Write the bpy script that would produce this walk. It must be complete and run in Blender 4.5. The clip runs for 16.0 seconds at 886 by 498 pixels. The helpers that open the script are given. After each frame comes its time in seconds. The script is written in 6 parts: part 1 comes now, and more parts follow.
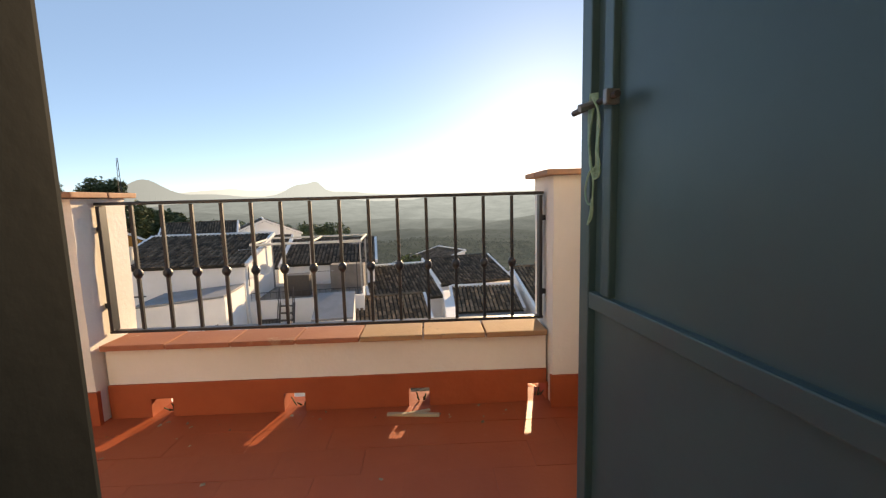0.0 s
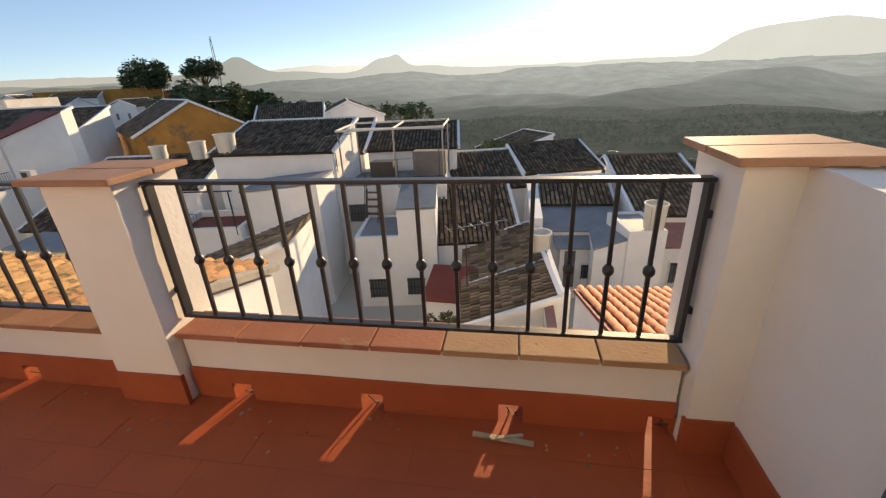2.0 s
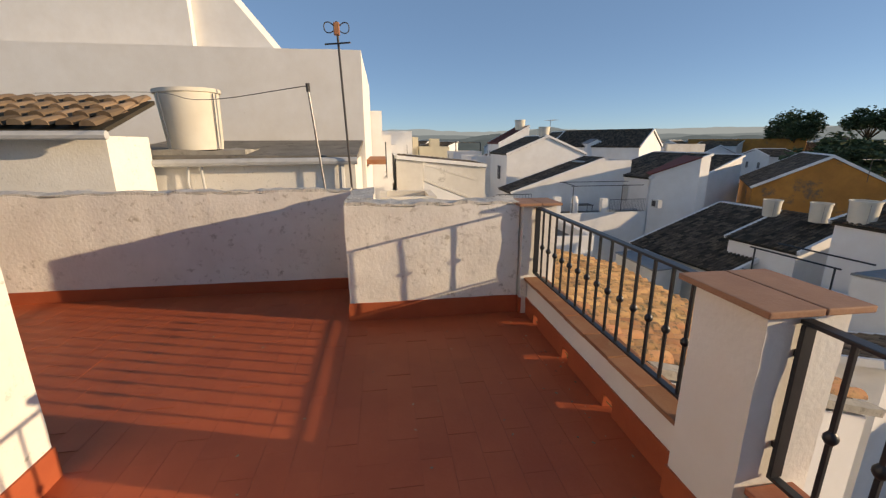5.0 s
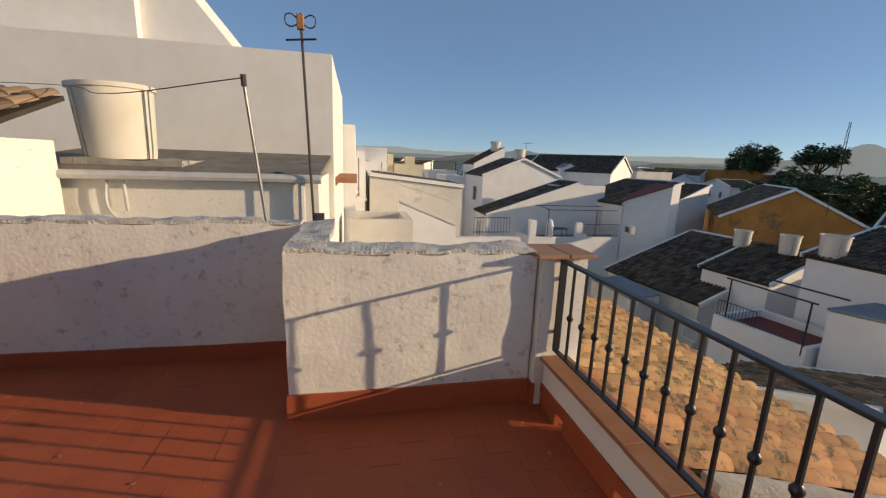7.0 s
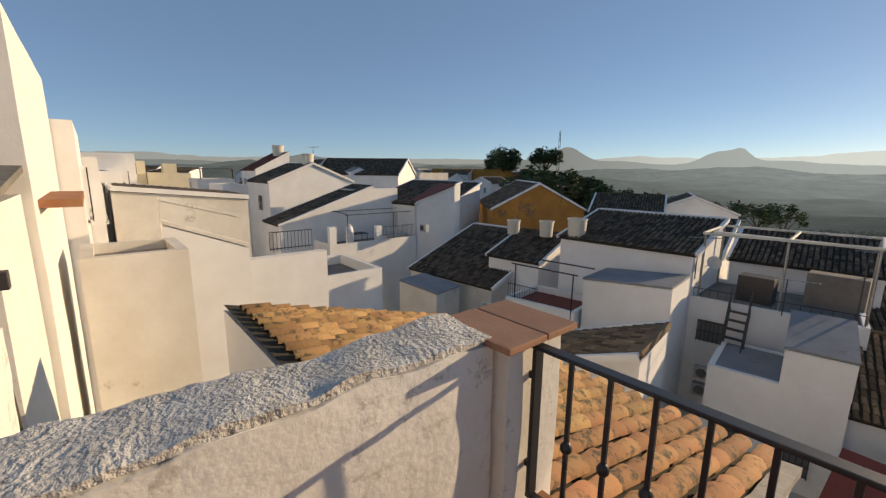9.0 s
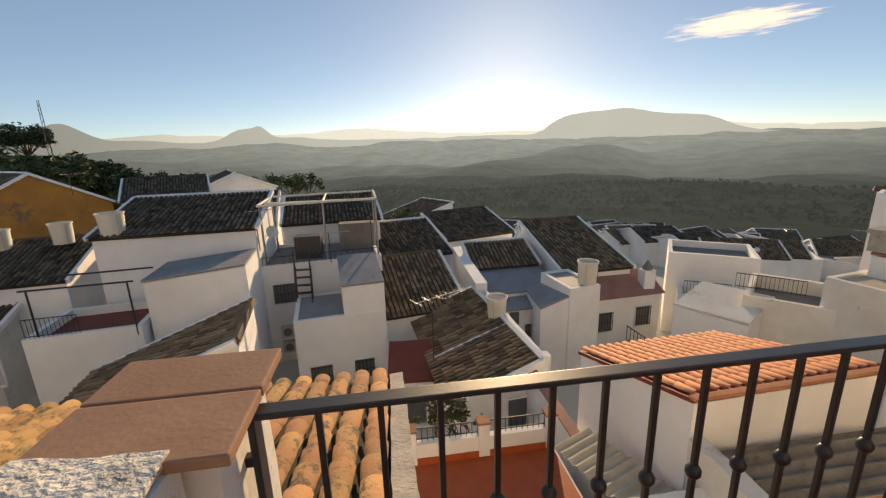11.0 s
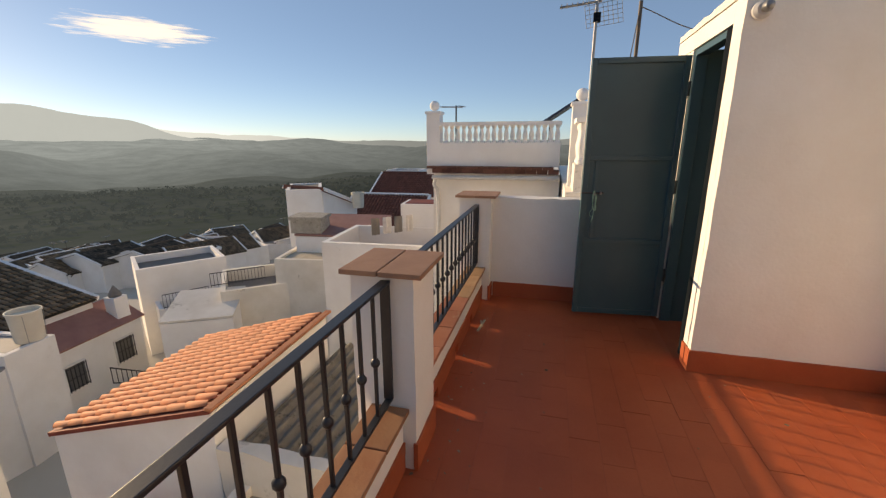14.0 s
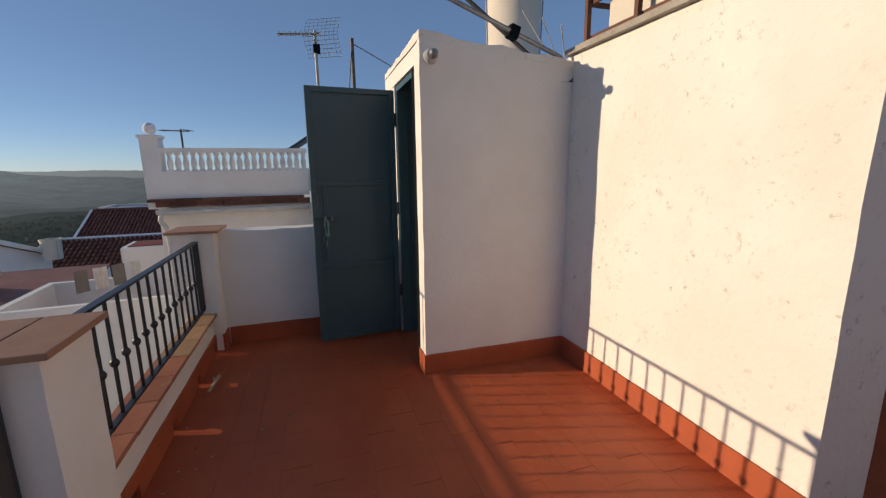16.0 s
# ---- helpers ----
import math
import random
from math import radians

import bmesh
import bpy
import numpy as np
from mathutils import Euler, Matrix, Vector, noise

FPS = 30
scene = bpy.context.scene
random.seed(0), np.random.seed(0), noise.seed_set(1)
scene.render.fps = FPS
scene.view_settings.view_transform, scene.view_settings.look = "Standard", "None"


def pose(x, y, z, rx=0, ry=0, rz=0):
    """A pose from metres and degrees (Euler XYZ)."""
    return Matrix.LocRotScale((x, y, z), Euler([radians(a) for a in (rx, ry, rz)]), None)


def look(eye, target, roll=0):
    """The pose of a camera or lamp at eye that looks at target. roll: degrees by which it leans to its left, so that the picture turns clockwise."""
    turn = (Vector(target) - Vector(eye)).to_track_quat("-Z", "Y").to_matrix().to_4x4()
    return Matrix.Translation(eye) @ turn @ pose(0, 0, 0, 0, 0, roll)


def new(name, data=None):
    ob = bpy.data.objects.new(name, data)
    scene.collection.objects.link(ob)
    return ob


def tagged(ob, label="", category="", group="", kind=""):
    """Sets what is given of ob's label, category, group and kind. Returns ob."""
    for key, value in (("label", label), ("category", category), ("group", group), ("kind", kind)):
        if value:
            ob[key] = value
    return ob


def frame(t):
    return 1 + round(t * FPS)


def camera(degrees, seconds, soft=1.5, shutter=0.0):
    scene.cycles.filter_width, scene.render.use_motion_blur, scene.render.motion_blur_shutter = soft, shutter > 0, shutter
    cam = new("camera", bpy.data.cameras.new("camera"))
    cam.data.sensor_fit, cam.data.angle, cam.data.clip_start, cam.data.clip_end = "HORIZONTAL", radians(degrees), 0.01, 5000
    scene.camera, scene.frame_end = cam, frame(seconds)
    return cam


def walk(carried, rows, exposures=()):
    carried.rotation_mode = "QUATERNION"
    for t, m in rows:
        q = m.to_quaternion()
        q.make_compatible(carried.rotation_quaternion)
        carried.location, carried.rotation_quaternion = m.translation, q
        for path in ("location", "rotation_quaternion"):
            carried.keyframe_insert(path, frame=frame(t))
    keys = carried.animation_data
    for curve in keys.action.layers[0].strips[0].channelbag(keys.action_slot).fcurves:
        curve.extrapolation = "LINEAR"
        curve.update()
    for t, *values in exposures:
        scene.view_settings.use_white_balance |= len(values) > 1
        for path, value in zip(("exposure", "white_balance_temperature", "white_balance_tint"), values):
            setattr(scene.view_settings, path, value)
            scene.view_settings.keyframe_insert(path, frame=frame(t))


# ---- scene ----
cam = camera(94.1, 16.0, soft=1.3)
PATH = [
    (0, (-0.482, -1.654, 0.861), (-0.413, 0.331, 0.623), -1.5),
    (0.5, (-0.468, -1.55, 0.933), (-0.429, 0.41, 0.536), -1.3),
    (1, (-0.493, -1.422, 1.004), (-0.491, 0.501, 0.452), -2.0),
    (1.5, (-0.514, -1.306, 1.071), (-0.598, 0.58, 0.413), -2.4),
    (2, (-0.55, -1.156, 1.171), (-0.875, 0.66, 0.399), -2.8),
    (2.5, (-0.618, -1.068, 1.281), (-1.256, 0.678, 0.543), -2.1),
    (3, (-0.73, -1.019, 1.299), (-1.86, 0.492, 0.636), -1.8),
    (3.5, (-0.758, -1.068, 1.306), (-2.374, -0.097, 0.638), -1.9),
    (4, (-0.787, -1.111, 1.329), (-2.627, -0.658, 0.688), -2.1),
    (4.2, (-0.794, -1.113, 1.343), (-2.674, -0.799, 0.736), -2.2),
    (6.3, (-1.404, -1.06, 1.393), (-3.337, -0.746, 0.987), 2.1),
    (6.5, (-1.54, -1.044, 1.397), (-3.469, -0.714, 0.983), 2.2),
    (7, (-1.891, -1.047, 1.392), (-3.805, -0.641, 0.974), 2.2),
    (7.5, (-2.256, -1.052, 1.413), (-4.139, -0.517, 1.005), 2.3),
    (8, (-2.604, -1.013, 1.401), (-4.428, -0.295, 1.005), 2.0),
    (8.2, (-2.739, -1.001, 1.412), (-4.526, -0.194, 1.019), 1.9),
    (10.3, (-3.616, -0.727, 1.396), (-4.068, 1.172, 0.962), -1.9),
    (10.5, (-3.642, -0.685, 1.389), (-3.885, 1.247, 0.934), -1.9),
    (11, (-3.638, -0.659, 1.359), (-3.371, 1.261, 0.865), -1.8),
    (11.5, (-3.572, -0.582, 1.359), (-2.853, 1.213, 0.851), -1.0),
    (12, (-3.593, -0.536, 1.405), (-2.486, 1.055, 0.911), -0.3),
    (12.5, (-3.59, -0.493, 1.417), (-2.201, 0.864, 0.939), -0.0),
    (13, (-3.605, -0.498, 1.424), (-1.973, 0.557, 0.951), -0.1),
    (13.5, (-3.567, -0.529, 1.416), (-1.786, 0.24, 0.931), -0.1),
    (14, (-3.557, -0.543, 1.414), (-1.683, -0.06, 0.912), -0.1),
    (14.5, (-3.54, -0.585, 1.415), (-1.622, -0.367, 0.893), -0.5),
    (15, (-3.501, -0.652, 1.401), (-1.571, -0.687, 0.88), -0.7),
    (15.5, (-3.463, -0.746, 1.404), (-1.554, -1.044, 0.889), -0.9),
    (16, (-3.445, -0.804, 1.399), (-1.57, -1.385, 1.015), -0.7),
]
EXPOSURE = [(0.0, 1.62, 10600, 14), (1.5, 1.46, 10300, 14), (2.5, 1.26, 9800, 13), (4.2, 0.95, 8900, 12), (6.3, 0.63, 8500, 10), (8.2, 0.63, 8500, 10), (10.3, 0.84, 10500, 13), (12.0, 0.98, 10900, 14), (13.5, 0.97, 10300, 14), (15.0, 0.74, 8800, 14), (16.0, 0.42, 7800, 13)]
walk(cam, [(t, look(eye, target, roll)) for t, eye, target, roll in PATH], EXPOSURE)

# ---- world, sun, exposure ----
SUN_AZ, SUN_EL = radians(16.5), radians(11.6)
world = bpy.data.worlds.new("sky")
scene.world = world
world.use_nodes = True
wn = world.node_tree.nodes
sky = wn.new("ShaderNodeTexSky")
sky.sky_type, sky.sun_disc = "NISHITA", False
sky.sun_elevation, sky.sun_rotation = SUN_EL, SUN_AZ
sky.altitude, sky.air_density, sky.dust_density, sky.ozone_density = 600, 0.6, 0.16, 3.0
veil = wn.new("ShaderNodeMix")
veil.data_type = "RGBA"
veil.inputs[0].default_value = 0.6
veil.inputs[7].default_value = (0.53, 1.12, 2.32, 1)
world.node_tree.links.new(sky.outputs[0], veil.inputs[6])
world.node_tree.links.new(veil.outputs[2], wn["Background"].inputs[0])
wn["Background"].inputs[1].default_value = 0.14
sun_dir = Vector((math.sin(SUN_AZ) * math.cos(SUN_EL), math.cos(SUN_AZ) * math.cos(SUN_EL), math.sin(SUN_EL)))
sun = bpy.data.lights.new("sun", "SUN")
sun.energy, sun.angle, sun.color = 3.1, radians(0.5), (1.0, 0.855, 0.69)
new("sun", sun).matrix_world = look(sun_dir * 60, (0, 0, 0))


# ---- materials ----
def links_of(m):
    m.use_nodes = True
    return m.node_tree.nodes, m.node_tree.links


def surface(name, col, col2=None, scale=3.0, rough=0.8, bump=0.3, bump_scale=60.0, metal=0.0, spots=None,
            spot_scale=6.0, spot_cut=0.62, vary=0.0, island=0.0, spec=0.3, bump_dist=0.004, patchy=1.0):
    """Two scales of colour, fine relief, optional stains and a change of tone from piece to piece."""
    m = bpy.data.materials.new(name)
    nodes, ln = links_of(m)
    b = nodes["Principled BSDF"]
    b.inputs["Roughness"].default_value, b.inputs["Metallic"].default_value = rough, metal
    b.inputs["Specular IOR Level"].default_value = spec
    geo = nodes.new("ShaderNodeNewGeometry")
    n1 = nodes.new("ShaderNodeTexNoise")
    n1.inputs["Scale"].default_value, n1.inputs["Detail"].default_value = scale, 6
    n1.inputs["Roughness"].default_value = 0.62
    ln.new(geo.outputs["Position"], n1.inputs["Vector"])
    ramp = nodes.new("ShaderNodeValToRGB")
    ramp.color_ramp.elements[0].position, ramp.color_ramp.elements[1].position = 0.32, 0.68
    ramp.color_ramp.elements[0].color = (*col, 1)
    ramp.color_ramp.elements[1].color = (*(col2 or [c * 0.85 for c in col]), 1)
    ln.new(n1.outputs["Fac"], ramp.inputs[0])
    out = ramp.outputs[0]
    if spots:
        n3 = nodes.new("ShaderNodeTexNoise")
        n3.inputs["Scale"].default_value, n3.inputs["Detail"].default_value = spot_scale, 8
        n3.inputs["Roughness"].default_value = 0.75
        ln.new(geo.outputs["Position"], n3.inputs["Vector"])
        r3 = nodes.new("ShaderNodeMapRange")
        r3.inputs[1].default_value, r3.inputs[2].default_value = spot_cut, spot_cut + 0.09
        ln.new(n3.outputs["Fac"], r3.inputs[0])
        mx = nodes.new("ShaderNodeMix")
        mx.data_type = "RGBA"
        n4 = nodes.new("ShaderNodeTexNoise")
        n4.inputs["Scale"].default_value, n4.inputs["Detail"].default_value = spot_scale * 0.17, 3
        ln.new(geo.outputs["Position"], n4.inputs["Vector"])
        r4 = nodes.new("ShaderNodeMapRange")
        r4.inputs[1].default_value, r4.inputs[2].default_value, r4.inputs[3].default_value = 0.40, 0.58, patchy
        ln.new(n4.outputs["Fac"], r4.inputs[0])
        pk = nodes.new("ShaderNodeMath")
        pk.operation = "MULTIPLY"
        ln.new(r3.outputs[0], pk.inputs[0])
        ln.new(r4.outputs[0], pk.inputs[1])
        ln.new(pk.outputs[0], mx.inputs[0])
        ln.new(out, mx.inputs[6])
        mx.inputs[7].default_value = (*spots, 1)
        out = mx.outputs[2]
    if vary or island:
        src = nodes.new("ShaderNodeObjectInfo").outputs["Random"] if vary else geo.outputs["Random Per Island"]
        mr = nodes.new("ShaderNodeMapRange")
        a = vary or island
        mr.inputs[3].default_value, mr.inputs[4].default_value = 1 - a, 1 + a
        ln.new(src, mr.inputs[0])
        hs = nodes.new("ShaderNodeHueSaturation")
        ln.new(mr.outputs[0], hs.inputs["Value"])
        ln.new(out, hs.inputs["Color"])
        out = hs.outputs[0]
    ln.new(out, b.inputs["Base Color"])
    n2 = nodes.new("ShaderNodeTexNoise")
    n2.inputs["Scale"].default_value, n2.inputs["Detail"].default_value = bump_scale, 5
    ln.new(geo.outputs["Position"], n2.inputs["Vector"])
    bp = nodes.new("ShaderNodeBump")
    bp.inputs["Strength"].default_value, bp.inputs["Distance"].default_value = bump, bump_dist
    ln.new(n2.outputs["Fac"], bp.inputs["Height"])
    ln.new(bp.outputs[0], b.inputs["Normal"])
    return m


M = {}
M["plaster"] = surface("plaster", (0.80, 0.77, 0.72), (0.74, 0.70, 0.64), 2.2, 0.9, 0.5, 45, spots=(0.60, 0.55, 0.47), spot_scale=5, spot_cut=0.67)
M["plaster_worn"] = surface("plaster_worn", (0.78, 0.75, 0.69), (0.71, 0.67, 0.60), 1.7, 0.92, 0.6, 35, spots=(0.43, 0.42, 0.37), spot_scale=22, spot_cut=0.575, bump_dist=0.005, patchy=0.12)
M["plaster_rough"] = surface("plaster_rough", (0.80, 0.77, 0.72), (0.70, 0.66, 0.60), 2.0, 0.95, 0.5, 38, spots=(0.46, 0.42, 0.36), spot_scale=13, spot_cut=0.55, bump_dist=0.006, patchy=0.15)
M["concrete"] = surface("concrete", (0.40, 0.37, 0.32), (0.28, 0.26, 0.22), 4, 0.95, 0.9, 30, spots=(0.13, 0.12, 0.09), spot_scale=5, spot_cut=0.58, bump_dist=0.012)
M["white"] = surface("white", (0.80, 0.79, 0.77), (0.72, 0.70, 0.67), 0.8, 0.9, 0.3, 12, spots=(0.55, 0.52, 0.46), spot_scale=1.2, spot_cut=0.66)
M["white_dirty"] = surface("white_dirty", (0.72, 0.69, 0.63), (0.58, 0.54, 0.47), 0.7, 0.92, 0.5, 12, spots=(0.33, 0.30, 0.25), spot_scale=1.1, spot_cut=0.60)
M["cream"] = surface("cream", (0.74, 0.66, 0.48), (0.66, 0.58, 0.42), 0.8, 0.9, 0.3, 12)
M["ochre"] = surface("ochre", (0.55, 0.25, 0.06), (0.38, 0.17, 0.045), 0.6, 0.92, 0.6, 8, spots=(0.20, 0.13, 0.08), spot_scale=0.5, spot_cut=0.55)
M["red_floor"] = surface("red_floor", (0.44, 0.098, 0.038), (0.37, 0.076, 0.030), 2.5, 0.50, 0.35, 60, spots=(0.15, 0.045, 0.028), spot_scale=3.5, spot_cut=0.66, vary=0.04, spec=0.3, bump_dist=0.002)
M["red_base"] = surface("red_base", (0.42, 0.100, 0.042), (0.35, 0.078, 0.034), 4, 0.7, 0.5, 40, spots=(0.16, 0.05, 0.03), spot_scale=6, spot_cut=0.68)
M["terracotta"] = surface("terracotta", (0.38, 0.19, 0.10), (0.33, 0.13, 0.065), 5, 0.85, 0.4, 70, spots=(0.42, 0.33, 0.19), spot_scale=7, spot_cut=0.62, vary=0.14)
M["tile_brown"] = surface("tile_brown", (0.40, 0.215, 0.130), (0.34, 0.175, 0.105), 9, 0.7, 0.3, 80, spots=(0.20, 0.13, 0.09), spot_scale=6, spot_cut=0.66, vary=0.06)
M["tile_old"] = surface("tile_old", (0.25, 0.165, 0.102), (0.150, 0.108, 0.070), 1.1, 0.95, 0.6, 25, spots=(0.30, 0.25, 0.155), spot_scale=3.0, spot_cut=0.59, island=0.5, bump_dist=0.01)
M["tile_dark"] = surface("tile_dark", (0.15, 0.112, 0.08), (0.085, 0.066, 0.050), 1.0, 0.95, 0.6, 25, spots=(0.22, 0.19, 0.13), spot_scale=3.0, spot_cut=0.60, island=0.55, bump_dist=0.01)
M["tile_moss"] = surface("tile_moss", (0.29, 0.125, 0.065), (0.30, 0.180, 0.085), 3.0, 0.92, 0.8, 45, spots=(0.070, 0.055, 0.034), spot_scale=7, spot_cut=0.515, vary=0.34, bump_dist=0.008)
M["tile_lichen"] = surface("tile_lichen", (0.33, 0.215, 0.095), (0.27, 0.140, 0.070), 2.6, 0.92, 0.8, 45, spots=(0.075, 0.062, 0.036), spot_scale=7, spot_cut=0.51, vary=0.34, bump_dist=0.008)
M["tile_moss_far"] = surface("tile_moss_far", (0.33, 0.215, 0.095), (0.27, 0.140, 0.070), 2.6, 0.92, 0.8, 45, spots=(0.075, 0.062, 0.036), spot_scale=7, spot_cut=0.51, island=0.34, bump_dist=0.008)
M["mortar_rough"] = surface("mortar_rough", (0.66, 0.63, 0.58), (0.46, 0.43, 0.38), 9, 0.95, 1.0, 70, spots=(0.22, 0.20, 0.17), spot_scale=30, spot_cut=0.56, bump_dist=0.016)
M["coping_red"] = surface("coping_red", (0.42, 0.165, 0.095), (0.36, 0.125, 0.07), 5, 0.8, 0.4, 70, spots=(0.46, 0.27, 0.16), spot_scale=5, spot_cut=0.60, vary=0.10)
M["coping_pale"] = surface("coping_pale", (0.47, 0.285, 0.155), (0.40, 0.22, 0.115), 5, 0.85, 0.4, 70, spots=(0.20, 0.13, 0.08), spot_scale=8, spot_cut=0.62, vary=0.14)
# mossy dirt under the tiles, darkened further to stand for shade between them
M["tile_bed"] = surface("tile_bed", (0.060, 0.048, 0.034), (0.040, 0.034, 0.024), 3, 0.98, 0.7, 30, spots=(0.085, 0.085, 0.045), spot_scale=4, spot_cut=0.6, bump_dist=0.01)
M["tile_orange"] = surface("tile_orange", (0.50, 0.215, 0.115), (0.44, 0.165, 0.085), 3, 0.8, 0.3, 40, vary=0.13)
M["tile_red"] = surface("tile_red", (0.20, 0.065, 0.045), (0.15, 0.050, 0.036), 1.5, 0.8, 0.4, 25, island=0.22)
M["roof_pink"] = surface("roof_pink", (0.34, 0.17, 0.14), (0.27, 0.13, 0.11), 1.5, 0.8, 0.2, 20)
M["roof_red"] = surface("roof_red", (0.24, 0.055, 0.035), (0.19, 0.045, 0.03), 1.5, 0.75, 0.2, 20)
M["roof_grey"] = surface("roof_grey", (0.26, 0.27, 0.28), (0.20, 0.205, 0.21), 1.0, 0.7, 0.3, 15, spots=(0.13, 0.125, 0.12), spot_scale=1.2, spot_cut=0.62)
M["deck"] = surface("deck", (0.22, 0.20, 0.18), (0.16, 0.145, 0.13), 1.5, 0.9, 0.3, 15)
M["sheet"] = surface("sheet", (0.24, 0.215, 0.18), (0.15, 0.135, 0.11), 2.2, 0.9, 0.6, 25, spots=(0.08, 0.075, 0.06), spot_scale=3, spot_cut=0.56)
M["sheet_pale"] = surface("sheet_pale", (0.52, 0.46, 0.36), (0.40, 0.35, 0.27), 2.2, 0.9, 0.5, 25)
M["iron"] = surface("iron", (0.016, 0.017, 0.019), (0.024, 0.024, 0.026), 20, 0.42, 0.3, 120, spots=(0.06, 0.04, 0.028), spot_scale=30, spot_cut=0.70, spec=0.5, bump_dist=0.001)
M["door_paint"] = surface("door_paint", (0.042, 0.098, 0.110), (0.034, 0.080, 0.092), 2.5, 0.36, 0.15, 30, spots=(0.055, 0.060, 0.055), spot_scale=5, spot_cut=0.68, spec=0.5, bump_dist=0.002)
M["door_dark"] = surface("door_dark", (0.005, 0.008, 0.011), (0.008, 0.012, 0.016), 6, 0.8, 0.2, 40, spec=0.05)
M["steel"] = surface("steel", (0.33, 0.33, 0.33), (0.24, 0.235, 0.23), 12, 0.45, 0.2, 60, metal=0.8)
M["steel_dark"] = surface("steel_dark", (0.06, 0.06, 0.06), (0.09, 0.075, 0.065), 12, 0.55, 0.2, 60, metal=0.3)
M["tank"] = surface("tank", (0.66, 0.62, 0.53), (0.58, 0.53, 0.44), 1.5, 0.75, 0.2, 20, spots=(0.42, 0.37, 0.29), spot_scale=2.0, spot_cut=0.64)
M["pvc"] = surface("pvc", (0.55, 0.55, 0.54), (0.44, 0.44, 0.43), 5, 0.6, 0.1, 40)
M["glass"] = surface("glass", (0.10, 0.105, 0.11), (0.14, 0.14, 0.14), 2, 0.3, 0.02, 10, spec=0.5)
M["shade_door"] = surface("shade_door", (0.05, 0.042, 0.035), (0.035, 0.03, 0.026), 3, 0.7, 0.1, 20)
M["rope"] = surface("rope", (0.16, 0.33, 0.24), (0.30, 0.46, 0.36), 60, 0.9, 0.8, 300, bump_dist=0.002)
M["rust"] = surface("rust", (0.16, 0.075, 0.045), (0.11, 0.055, 0.038), 9, 0.85, 0.5, 60)
M["brick"] = surface("brick", (0.155, 0.070, 0.055), (0.105, 0.052, 0.042), 4, 0.9, 0.5, 50, vary=0.25)
M["wood"] = surface("wood", (0.50, 0.42, 0.31), (0.40, 0.32, 0.22), 14, 0.8, 0.4, 80)
M["litter"] = surface("litter", (0.36, 0.31, 0.23), (0.12, 0.085, 0.05), 25, 0.9, 0.3, 80, island=0.4)
M["bark"] = surface("bark", (0.09, 0.065, 0.045), (0.06, 0.045, 0.03), 6, 0.95, 0.8, 20, bump_dist=0.02)
M["leaf"] = surface("leaf", (0.055, 0.085, 0.038), (0.080, 0.108, 0.050), 0.5, 0.8, 0.1, 10, island=0.35)
M["leaf_dry"] = surface("leaf_dry", (0.075, 0.075, 0.030), (0.05, 0.058, 0.026), 0.5, 0.8, 0.1, 10, island=0.35)
M["blanket"] = surface("blanket", (0.62, 0.60, 0.58), (0.50, 0.47, 0.44), 6, 0.9, 0.2, 50)
M["solar"] = surface("solar", (0.02, 0.03, 0.06), (0.015, 0.022, 0.045), 3, 0.25, 0.02, 10, spec=0.5)


